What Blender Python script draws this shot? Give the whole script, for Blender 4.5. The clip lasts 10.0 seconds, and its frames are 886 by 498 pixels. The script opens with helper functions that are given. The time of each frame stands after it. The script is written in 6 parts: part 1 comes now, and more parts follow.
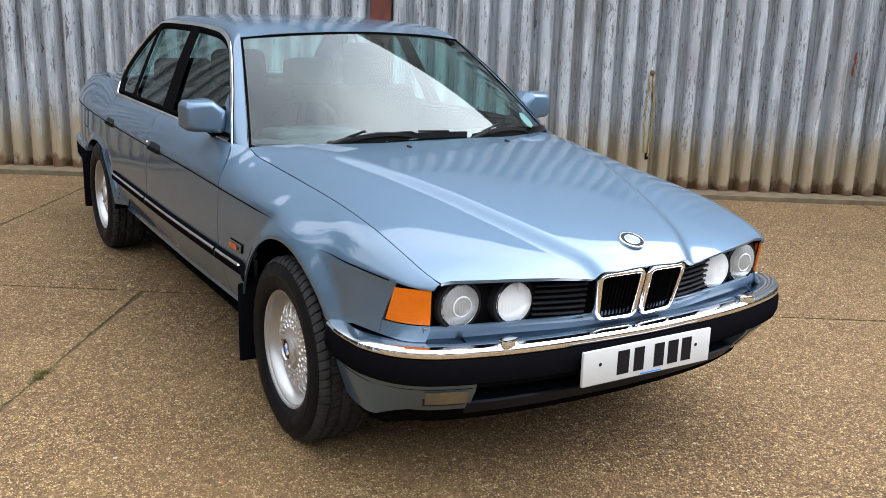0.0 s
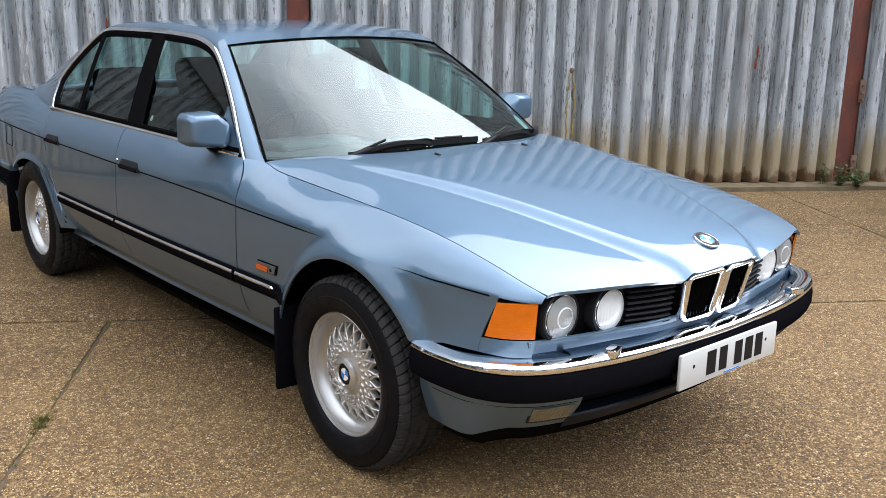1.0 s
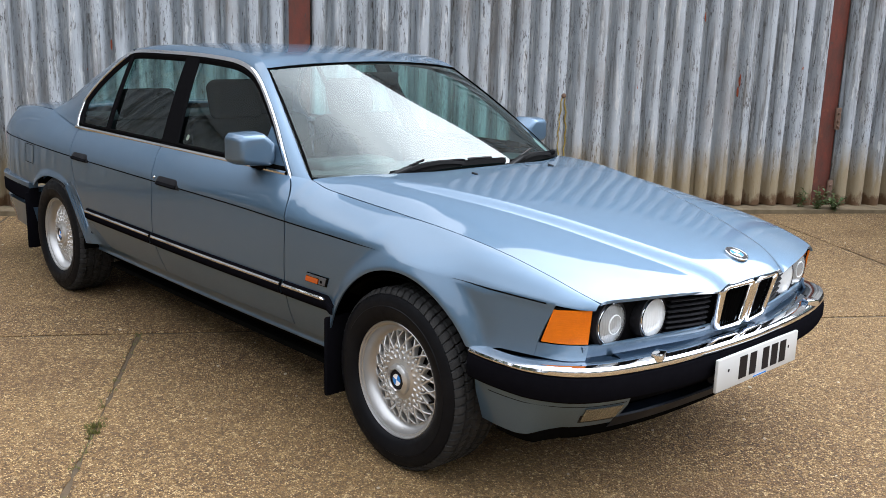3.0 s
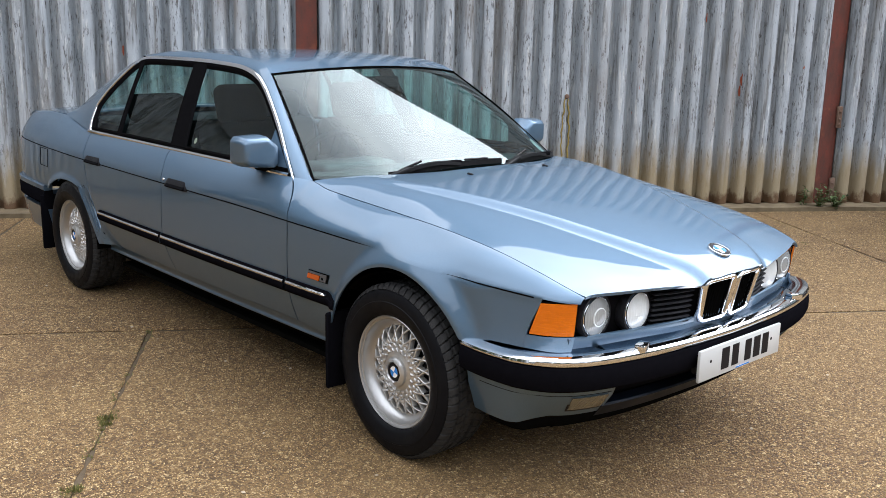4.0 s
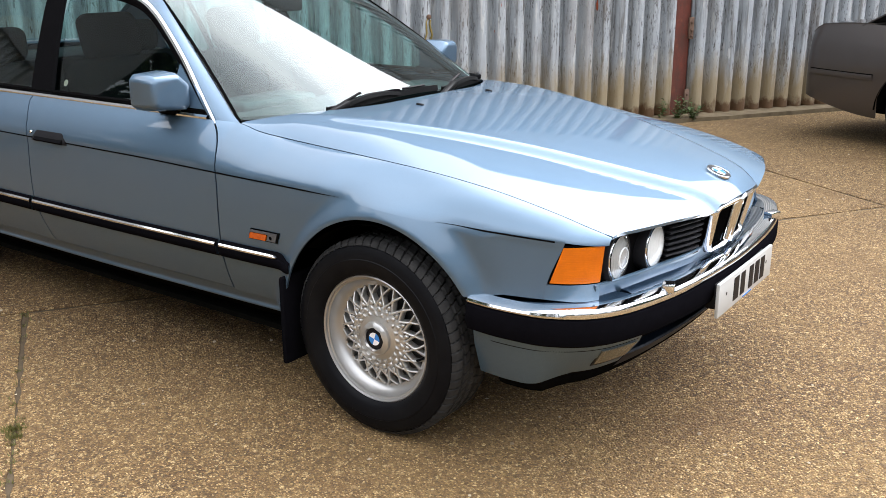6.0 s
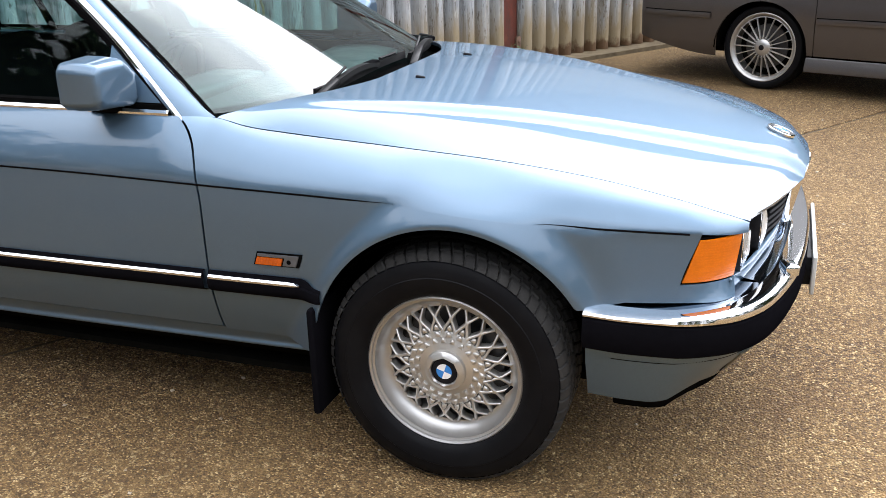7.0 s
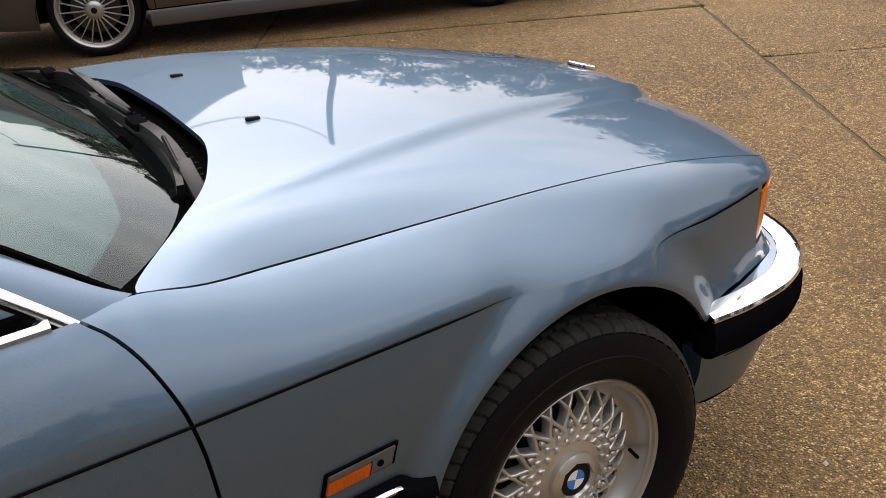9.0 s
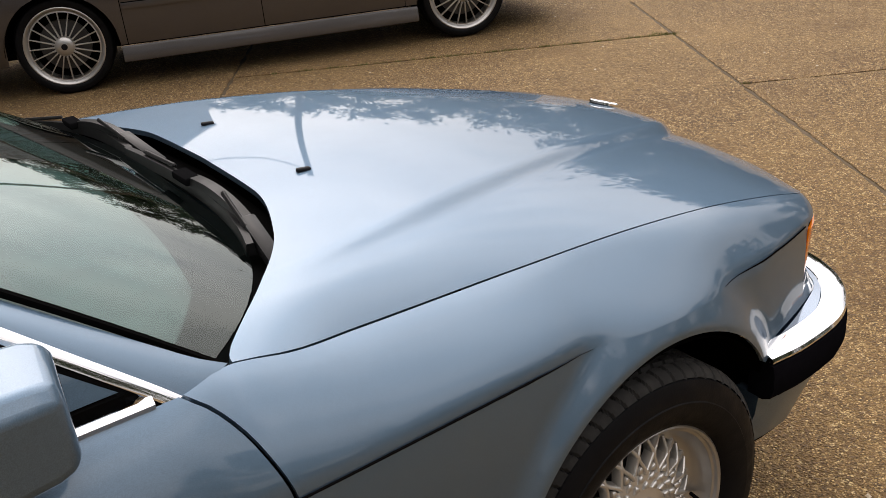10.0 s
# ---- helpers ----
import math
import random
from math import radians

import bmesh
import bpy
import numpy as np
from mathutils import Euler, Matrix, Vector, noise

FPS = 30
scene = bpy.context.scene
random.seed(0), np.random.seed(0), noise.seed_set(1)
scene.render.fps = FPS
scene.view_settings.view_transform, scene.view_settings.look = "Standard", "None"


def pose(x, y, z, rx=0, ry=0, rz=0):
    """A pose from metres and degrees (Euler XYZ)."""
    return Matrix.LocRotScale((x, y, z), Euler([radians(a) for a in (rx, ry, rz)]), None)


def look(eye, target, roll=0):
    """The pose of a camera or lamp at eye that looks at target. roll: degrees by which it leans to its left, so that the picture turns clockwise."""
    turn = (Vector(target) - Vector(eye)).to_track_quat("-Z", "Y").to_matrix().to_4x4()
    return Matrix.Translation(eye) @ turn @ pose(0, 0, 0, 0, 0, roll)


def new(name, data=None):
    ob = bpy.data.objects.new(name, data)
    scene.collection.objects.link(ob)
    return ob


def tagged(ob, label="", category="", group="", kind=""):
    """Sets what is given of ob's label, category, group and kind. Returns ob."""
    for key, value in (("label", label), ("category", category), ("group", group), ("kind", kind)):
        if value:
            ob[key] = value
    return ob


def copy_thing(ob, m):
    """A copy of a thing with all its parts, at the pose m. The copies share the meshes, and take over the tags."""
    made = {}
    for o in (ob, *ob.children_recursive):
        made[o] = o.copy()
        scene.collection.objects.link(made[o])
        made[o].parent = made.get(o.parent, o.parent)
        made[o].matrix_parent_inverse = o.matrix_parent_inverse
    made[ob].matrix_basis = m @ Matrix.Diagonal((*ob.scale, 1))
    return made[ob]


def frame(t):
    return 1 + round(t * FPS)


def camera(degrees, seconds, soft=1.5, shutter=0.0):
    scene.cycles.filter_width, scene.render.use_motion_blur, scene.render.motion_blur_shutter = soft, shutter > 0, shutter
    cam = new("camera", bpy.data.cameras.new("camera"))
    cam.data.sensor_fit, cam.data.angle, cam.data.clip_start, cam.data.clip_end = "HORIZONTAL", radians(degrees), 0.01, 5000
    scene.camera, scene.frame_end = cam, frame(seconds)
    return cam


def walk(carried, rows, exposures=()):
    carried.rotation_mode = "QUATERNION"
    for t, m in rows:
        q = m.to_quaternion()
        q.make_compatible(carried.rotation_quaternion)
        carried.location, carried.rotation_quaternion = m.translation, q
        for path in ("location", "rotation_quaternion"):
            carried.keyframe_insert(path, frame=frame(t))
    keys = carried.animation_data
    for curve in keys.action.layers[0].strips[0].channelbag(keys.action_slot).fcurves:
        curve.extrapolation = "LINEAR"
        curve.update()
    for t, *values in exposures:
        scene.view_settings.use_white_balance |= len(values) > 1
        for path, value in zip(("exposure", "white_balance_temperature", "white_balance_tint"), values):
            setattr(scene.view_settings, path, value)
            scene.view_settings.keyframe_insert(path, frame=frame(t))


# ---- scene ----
cam = camera(50.6, 10.0, soft=0.6)
PATH = [
    (0, (2.877, -1.943, 1.482), (1.218, -0.946, 0.98), 1.7),
    (0.5, (2.576, -2.239, 1.485), (1.049, -1.057, 0.963), 1.5),
    (0.7, (2.481, -2.337, 1.479), (0.984, -1.115, 0.980), 1.6),
    (1, (2.371, -2.452, 1.476), (0.901, -1.19, 0.981), 0.9),
    (1.2, (2.318, -2.553, 1.463), (0.920, -1.218, 0.989), 0.5),
    (1.5, (2.272, -2.693, 1.472), (0.947, -1.286, 0.959), 1.7),
    (1.7, (2.252, -2.747, 1.474), (0.933, -1.327, 0.990), 2.9),
    (2, (2.261, -2.778, 1.472), (0.917, -1.37, 1.012), 2.6),
    (2.5, (2.271, -2.783, 1.473), (0.869, -1.427, 1.03), 2.1),
    (4, (2.475, -2.85, 1.506), (1.031, -1.54, 1.061), 1.2),
    (4.5, (2.487, -2.844, 1.506), (1.025, -1.55, 1.074), 0.9),
    (5, (2.44, -2.831, 1.482), (0.977, -1.538, 1.048), 1.0),
    (5.2, (2.359, -2.819, 1.466), (0.909, -1.516, 1.021), 1.4),
    (5.5, (2.164, -2.872, 1.441), (0.777, -1.509, 0.972), 0.3),
    (5.7, (2.011, -2.914, 1.453), (0.75, -1.455, 0.923), 0.3),
    (6.8, (0.944, -2.881, 1.428), (0.148, -1.167, 0.773), -2.3),
    (7, (0.73, -2.832, 1.434), (0.091, -1.066, 0.745), -1.5),
    (7.2, (0.509, -2.735, 1.410), (0.004, -0.940, 0.732), -1.6),
    (7.5, (0.208, -2.591, 1.439), (-0.167, -0.773, 0.694), -1.0),
    (7.7, (0.005, -2.515, 1.429), (-0.190, -0.696, 0.696), -2.2),
    (8, (-0.272, -2.359, 1.447), (-0.101, -0.528, 0.66), -3.0),
    (8.2, (-0.399, -2.243, 1.441), (-0.026, -0.458, 0.639), -5.0),
    (8.5, (-0.583, -2.096, 1.456), (-0.022, -0.359, 0.639), -5.6),
    (8.7, (-0.704, -2.018, 1.461), (0.021, -0.367, 0.626), -5.7),
    (9, (-0.882, -1.908, 1.496), (0.037, -0.364, 0.619), -5.4),
    (9.2, (-0.924, -1.850, 1.521), (0.053, -0.337, 0.642), -6.2),
    (9.5, (-0.934, -1.818, 1.525), (0.058, -0.305, 0.672), -6.2),
    (10, (-1.018, -1.761, 1.545), (-0.002, -0.257, 0.705), -5.5),
]
walk(cam, [(t, look(eye, target, roll)) for t, eye, target, roll in PATH],
     exposures=((0, 0.34, 6150, 11), (2.5, 0.34, 6150, 11), (4.0, 0.24, 6150, 11), (5.5, 0.42, 6400, 11), (7.0, 0.50, 6350, 12), (8.5, -0.38, 6850, 15), (10, -0.40, 7200, 15)))

# ---- world and light ----
W_D = Vector((0.5465, 0.8374, 0.0))      # along the corrugated wall
W_N = Vector((0.8374, -0.5465, 0.0))     # out of the wall, towards the cars
W_0 = Vector((-4.397, 1.862, 0.0)) + 0.16 * W_N
CY = 0.015                               # middle of the saloon
world = bpy.data.worlds.new("sky")
scene.world = world
world.use_nodes = True
wn, wl = world.node_tree.nodes, world.node_tree.links
wn.clear()
w_out, w_bg, w_sky = wn.new("ShaderNodeOutputWorld"), wn.new("ShaderNodeBackground"), wn.new("ShaderNodeTexSky")
w_sky.sky_type, w_sky.sun_disc = "NISHITA", False
w_sky.sun_elevation, w_sky.sun_rotation = radians(44), radians(18)
w_mix, w_noise, w_ramp, w_tc = wn.new("ShaderNodeMix"), wn.new("ShaderNodeTexNoise"), wn.new("ShaderNodeValToRGB"), wn.new("ShaderNodeTexCoord")
w_map = wn.new("ShaderNodeMapping")
w_map.inputs["Scale"].default_value = (1.0, 1.0, 2.2)
w_mix.data_type = "RGBA"
w_noise.inputs["Scale"].default_value, w_noise.inputs["Detail"].default_value, w_noise.inputs["Roughness"].default_value = 2.1, 3.0, 0.5
w_ramp.color_ramp.elements[0].position, w_ramp.color_ramp.elements[0].color = 0.33, (6.2, 6.5, 7.0, 1)
w_ramp.color_ramp.elements[1].position, w_ramp.color_ramp.elements[1].color = 0.66, (11.0, 11.0, 11.1, 1)
w_mix.inputs["Factor"].default_value = 0.88
wl.new(w_tc.outputs["Generated"], w_map.inputs["Vector"])
wl.new(w_map.outputs["Vector"], w_noise.inputs["Vector"])
wl.new(w_noise.outputs["Fac"], w_ramp.inputs["Fac"])
wl.new(w_sky.outputs["Color"], w_mix.inputs["A"])
wl.new(w_ramp.outputs["Color"], w_mix.inputs["B"])
# thin cloud glows round the hidden sun
SUN_WAY = Vector((0.22, 0.67, 0.68)).normalized()
w_dot, w_pow, w_add, w_mul = wn.new("ShaderNodeVectorMath"), wn.new("ShaderNodeMath"), wn.new("ShaderNodeMath"), wn.new("ShaderNodeVectorMath")
w_dot.operation, w_dot.inputs[1].default_value = "DOT_PRODUCT", SUN_WAY
w_pow.operation, w_pow.use_clamp = "MAXIMUM", False
w_pow.inputs[1].default_value = 0.0
w_exp = wn.new("ShaderNodeMath")
w_exp.operation, w_exp.inputs[1].default_value = "POWER", 5.0
w_add.operation = "MULTIPLY_ADD"
w_add.inputs[1].default_value, w_add.inputs[2].default_value = 2.35, 0.95
w_mul.operation = "SCALE"
wl.new(w_tc.outputs["Generated"], w_dot.inputs[0])
wl.new(w_dot.outputs["Value"], w_pow.inputs[0])
wl.new(w_pow.outputs["Value"], w_exp.inputs[0])
wl.new(w_exp.outputs["Value"], w_add.inputs[0])
wl.new(w_mix.outputs["Result"], w_mul.inputs[0])
# an overcast sky is darker towards the horizon
w_sep, w_high, w_lum = wn.new("ShaderNodeSeparateXYZ"), wn.new("ShaderNodeMapRange"), wn.new("ShaderNodeMath")
for key, v in zip(("From Min", "From Max", "To Min", "To Max"), (0.0, 0.7, 0.34, 1.10)):
    w_high.inputs[key].default_value = v
w_lum.operation = "MULTIPLY"
wl.new(w_tc.outputs["Generated"], w_sep.inputs["Vector"])
wl.new(w_sep.outputs["Z"], w_high.inputs["Value"])
wl.new(w_high.outputs["Result"], w_lum.inputs[0])
wl.new(w_add.outputs["Value"], w_lum.inputs[1])
wl.new(w_lum.outputs["Value"], w_mul.inputs["Scale"])
wl.new(w_mul.outputs["Vector"], w_bg.inputs["Color"])
w_bg.inputs["Strength"].default_value = 0.25
wl.new(w_bg.outputs["Background"], w_out.inputs["Surface"])
sun = new("sun", bpy.data.lights.new("sun", "SUN"))
sun.data.energy, sun.data.angle, sun.data.color = 0.5, radians(90), (1.0, 0.94, 0.86)
sun.matrix_world = look(tuple(SUN_WAY * 20), (0, 0, 0))


# ---- materials ----
class Mat:
    """A principled material with shortcuts for its nodes."""

    def __init__(self, name, color=(0.5, 0.5, 0.5), rough=0.5, metal=0.0, coat=0.0, spec=0.5):
        self.m = bpy.data.materials.new(name)
        self.m.use_nodes = True
        self.n, self.l = self.m.node_tree.nodes, self.m.node_tree.links
        self.b = self.n["Principled BSDF"]
        self.b.inputs["Base Color"].default_value = (*color, 1)
        self.b.inputs["Roughness"].default_value = rough
        self.b.inputs["Metallic"].default_value = metal
        self.b.inputs["Coat Weight"].default_value = coat
        self.b.inputs["Coat Roughness"].default_value = 0.03
        self.b.inputs["Specular IOR Level"].default_value = spec
        self.tc = None

    def coords(self, scale=(1, 1, 1), kind="Object"):
        self.tc = self.tc or self.n.new("ShaderNodeTexCoord")
        mp = self.n.new("ShaderNodeMapping")
        mp.inputs["Scale"].default_value = scale
        self.l.new(self.tc.outputs[kind], mp.inputs["Vector"])
        return mp.outputs["Vector"]

    def noise(self, scale, detail=3.0, rough=0.55, stretch=(1, 1, 1)):
        t = self.n.new("ShaderNodeTexNoise")
        t.inputs["Scale"].default_value, t.inputs["Detail"].default_value, t.inputs["Roughness"].default_value = scale, detail, rough
        self.l.new(self.coords(stretch), t.inputs["Vector"])
        return t.outputs["Fac"]

    def cells(self, scale, what="Color", feature="F1", stretch=(1, 1, 1)):
        t = self.n.new("ShaderNodeTexVoronoi")
        t.feature = feature
        t.inputs["Scale"].default_value = scale
        self.l.new(self.coords(stretch), t.inputs["Vector"])
        return t.outputs[what]

    def ramp(self, fac, stops, smooth=False):
        r = self.n.new("ShaderNodeValToRGB")
        e = r.color_ramp.elements
        while len(e) < len(stops):
            e.new(0.5)
        for el, (p, c) in zip(e, stops):
            el.position, el.color = p, (*c, 1) if len(c) == 3 else c
        if smooth:
            r.color_ramp.interpolation = "EASE"
        self.l.new(fac, r.inputs["Fac"])
        return r.outputs["Color"]

    def grey(self, fac, lo, hi, a=0.0, b=1.0):
        m = self.n.new("ShaderNodeMapRange")
        for k, v in zip(("From Min", "From Max", "To Min", "To Max"), (lo, hi, a, b)):
            m.inputs[k].default_value = v
        self.l.new(fac, m.inputs["Value"])
        return m.outputs["Result"]

    def mix(self, fac, a, b, how="MIX"):
        m = self.n.new("ShaderNodeMix")
        m.data_type, m.blend_type = "RGBA", how
        for key, v in (("Factor", fac), ("A", a), ("B", b)):
            if isinstance(v, (int, float)):
                m.inputs[key].default_value = v
            elif isinstance(v, tuple):
                m.inputs[key].default_value = (*v, 1)
            else:
                self.l.new(v, m.inputs[key])
        return m.outputs["Result"]

    def sep(self, vec):
        s = self.n.new("ShaderNodeSeparateXYZ")
        self.l.new(vec, s.inputs["Vector"])
        return s.outputs

    def math(self, how, a, b=0.0):
        m = self.n.new("ShaderNodeMath")
        m.operation = how
        for k, v in enumerate((a, b)):
            if isinstance(v, (int, float)):
                m.inputs[k].default_value = v
            else:
                self.l.new(v, m.inputs[k])
        return m.outputs["Value"]

    def color(self, sock):
        self.l.new(sock, self.b.inputs["Base Color"])
        return self

    def rough(self, sock):
        self.l.new(sock, self.b.inputs["Roughness"])
        return self

    def bump(self, height, strength=0.3, distance=0.01):
        b = self.n.new("ShaderNodeBump")
        b.inputs["Strength"].default_value, b.inputs["Distance"].default_value = strength, distance
        self.l.new(height, b.inputs["Height"])
        self.l.new(b.outputs["Normal"], self.b.inputs["Normal"])
        return self


def paint(name, color, dirt, coat=1.0, metal=0.70):
    p = Mat(name, color, 0.36, metal, coat)
    p.b.inputs["Coat IOR"].default_value = 1.5
    p.b.inputs["Specular Tint"].default_value = (0.42, 0.47, 0.52, 1)
    p.b.inputs["Coat Roughness"].default_value = 0.03
    flake = p.noise(900, 1.0)
    c = p.mix(p.grey(flake, 0.35, 0.65, 0.0, 1.0), tuple(v * 0.86 for v in color), tuple(min(1, v * 1.14) for v in color))
    film = p.noise(3.0, 5.0)
    c = p.mix(p.grey(film, 0.5, 0.8, 0.0, dirt), c, (0.25, 0.23, 0.20))
    p.color(c).rough(p.grey(p.noise(5, 4), 0.3, 0.7, 0.48, 0.54))
    return p.m


M_PAINT = paint("metallic_blue_paint", (0.105, 0.168, 0.238), 0.02, metal=0.76)
M_SHELF = paint("glossy_blue_paint", (0.20, 0.245, 0.31), 0.01, metal=1.0)
M_SHELF.node_tree.nodes["Principled BSDF"].inputs["Roughness"].default_value = 0.1
M_SHELF.node_tree.links.remove(M_SHELF.node_tree.nodes["Principled BSDF"].inputs["Roughness"].links[0])
# skirt: body paint made paler and greyer, for the sky it reflects
M_SKIRT = paint("sky_lit_skirt_paint", (0.10, 0.095, 0.096), 0.04, 0.8)
M_BROWN = paint("metallic_brown_paint", (0.082, 0.072, 0.068), 0.03, 0.9)


def plain(name, color, rough, metal=0.0, coat=0.0, grain=0.0, scale=40, relief=0.0):
    p = Mat(name, color, rough, metal, coat, spec=0.0 if max(color) < 0.008 else 0.10 if max(color) < 0.03 else 0.5)
    if grain:
        n = p.noise(scale, 4)
        p.color(p.mix(n, tuple(v * (1 - grain) for v in color), tuple(min(1, v * (1 + grain)) for v in color)))
        p.rough(p.grey(p.noise(scale * 0.3, 3), 0.3, 0.7, rough * 0.85, min(1, rough * 1.15)))
        if relief:
            p.bump(p.noise(scale * 6, 3), relief, 0.003)
    return p.m


M_CHROME = plain("chrome", (0.83, 0.84, 0.86), 0.07, 1.0, 0, 0.03, 30)
M_BLACK = plain("black_plastic", (0.013, 0.013, 0.015), 0.48, 0, 0, 0.3, 60, 0.15)
M_TRIM = plain("black_trim", (0.006, 0.006, 0.0066), 0.38, 0, 0, 0.2, 40)
M_RUBBER = plain("bumper_rubber", (0.0052, 0.0051, 0.0066), 0.42, 0, 0, 0.25, 50, 0.2)
M_NAVY = plain("navy_lower_lip", (0.006, 0.009, 0.015), 0.4, 0, 0, 0.2, 30)
M_WIPER = plain("wiper_black", (0.0085, 0.0085, 0.009), 0.36, 0, 0.05, 0.3, 40)
M_SEAL = plain("seal_rubber", (0.004, 0.004, 0.004), 0.7, 0, 0, 0.2, 30)
M_LINER = plain("arch_liner", (0.004, 0.004, 0.0035), 0.9, 0, 0, 0.5, 20, 0.4)
M_ALLOY = plain("silver_alloy", (0.58, 0.57, 0.55), 0.34, 0.8, 0.3, 0.08, 25)
M_LIP = plain("satin_alloy", (0.47, 0.465, 0.455), 0.36, 0.8, 0.3, 0.05, 20)
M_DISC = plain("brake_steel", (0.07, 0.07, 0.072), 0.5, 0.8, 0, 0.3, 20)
M_SEAT = plain("black_leather", (0.0065, 0.0065, 0.007), 0.5, 0, 0, 0.3, 30, 0.3)
M_DASH = plain("dashboard_vinyl", (0.032, 0.025, 0.026), 0.6, 0, 0, 0.2, 50, 0.2)
M_CARPET = plain("dark_carpet", (0.02, 0.02, 0.022), 0.95, 0, 0, 0.4, 80)
M_WHITE = plain("white_plate", (0.52, 0.53, 0.52), 0.3, 0, 0.3, 0.03, 15)
M_TAG = plain("pale_tag", (0.55, 0.42, 0.33), 0.5, 0, 0, 0.3, 90)
M_GREY = plain("grey_plastic", (0.085, 0.088, 0.094), 0.36, 0, 0, 0.2, 60)
M_FASCIA = plain("weathered_board", (0.30, 0.31, 0.32), 0.7, 0, 0, 0.15, 6, 0.1)
M_INK = plain("black_print", (0.01, 0.01, 0.012), 0.4)
M_BLUE = plain("emblem_blue", (0.03, 0.22, 0.62), 0.25, 0, 0.6)
M_ENAMEL = plain("emblem_white", (0.85, 0.85, 0.85), 0.25, 0, 0.6)
M_FROST = plain("fluted_reflector", (0.72, 0.73, 0.73), 0.42, 0.85, 0, 0.25, 55, 0.5)
M_REFLECT = plain("lamp_reflector", (0.9, 0.9, 0.9), 0.12, 1.0)


def tyre_material():
    p = Mat("tyre_rubber", (0.016, 0.016, 0.017), 0.62, spec=0.10)
    n = p.noise(14, 6)
    p.color(p.mix(p.grey(n, 0.45, 0.75), (0.0045, 0.0047, 0.0058), (0.0075, 0.0076, 0.0085)))
    p.rough(p.grey(p.noise(30, 4), 0.3, 0.7, 0.40, 0.6))
    p.bump(p.noise(220, 3), 0.2, 0.002)
    return p.m


M_TYRE = tyre_material()


def tread_material():
    p = Mat("tyre_tread", (0.03, 0.029, 0.027), 0.85)
    n = p.noise(25, 6)
    p.color(p.mix(p.grey(n, 0.4, 0.7), (0.0105, 0.0104, 0.0104), (0.027, 0.0262, 0.025)))
    p.bump(p.noise(160, 3), 0.3, 0.002)
    return p.m


M_TREAD = tread_material()


def glass(name, tint, clear=0.08, film=0.92):
    """Thin glass: tinted see-through, with a mirror film by the angle of view."""
    m = bpy.data.materials.new(name)
    m.use_nodes = True
    n, l = m.node_tree.nodes, m.node_tree.links
    n.clear()
    out, mix, tr, gl, lw = (n.new("ShaderNode" + k) for k in ("OutputMaterial", "MixShader", "BsdfTransparent", "BsdfGlossy", "LayerWeight"))
    tr.inputs["Color"].default_value = (*tint, 1)
    gl.inputs["Roughness"].default_value = 0.015
    gl.inputs["Color"].default_value = (0.87, 0.95, 0.94, 1)
    lw.inputs["Blend"].default_value = 0.5
    pw, mp = n.new("ShaderNodeMath"), n.new("ShaderNodeMath")
    pw.operation, pw.inputs[1].default_value = "POWER", 3.3
    mp.operation, mp.use_clamp = "MULTIPLY_ADD", True
    mp.inputs[1].default_value, mp.inputs[2].default_value = film, clear
    l.new(lw.outputs["Facing"], pw.inputs[0])
    l.new(pw.outputs[0], mp.inputs[0])
    l.new(mp.outputs[0], mix.inputs["Fac"])
    l.new(tr.outputs[0], mix.inputs[1])
    l.new(gl.outputs[0], mix.inputs[2])
    l.new(mix.outputs[0], out.inputs["Surface"])
    return m


M_GLASS = glass("green_tinted_glass", (0.57, 0.75, 0.73), 0.02, 0.55)
M_SCREEN = glass("windscreen_glass", (0.50, 0.78, 0.75), 0.055, 0.68)


def ribbed_lens(name, color, rough, trans, freq, axis, relief=0.22, coat=0.6):
    p = Mat(name, color, rough, 0, 0.4)
    p.b.inputs["Transmission Weight"].default_value = trans
    w = p.n.new("ShaderNodeTexWave")
    w.bands_direction = axis
    w.inputs["Scale"].default_value = freq
    p.l.new(p.coords(), w.inputs["Vector"])
    p.bump(w.outputs["Fac"], relief, 0.004)
    n = p.noise(14, 3)
    fine = p.cells(260, "Distance")
    c = p.mix(n, tuple(v * 0.7 for v in color), tuple(min(1, v * 1.25) for v in color))
    p.color(p.mix(p.grey(fine, 0.1, 0.6, 0.0, 0.28 if color[2] < 0.1 else 0.08), c, tuple(v * 0.45 for v in color)))
    p.b.inputs["Coat Weight"].default_value = coat
    return p.m


M_AMBER = ribbed_lens("amber_lens", (0.86, 0.185, 0.004), 0.2, 0.0, 46, "Z", 0.08, 0.5)
M_AMBER.node_tree.nodes["Principled BSDF"].inputs["Specular IOR Level"].default_value = 0.25
M_AMBER_DARK = ribbed_lens("dark_amber_lens", (0.62, 0.098, 0.002), 0.15, 0.0, 46, "X")
M_HEADGLASS = ribbed_lens("headlamp_glass", (0.74, 0.77, 0.77), 0.12, 0.08, 30, "Y", 0.14)
M_CLEARGLASS = ribbed_lens("clear_headlamp_glass", (0.56, 0.58, 0.57), 0.08, 0.5, 34, "Y", 0.14)
M_FOGGLASS = ribbed_lens("foglamp_glass", (0.18, 0.16, 0.11), 0.2, 0.1, 55, "Y")
M_RED = ribbed_lens("red_lens", (0.5, 0.02, 0.015), 0.25, 0.2, 40, "Z")


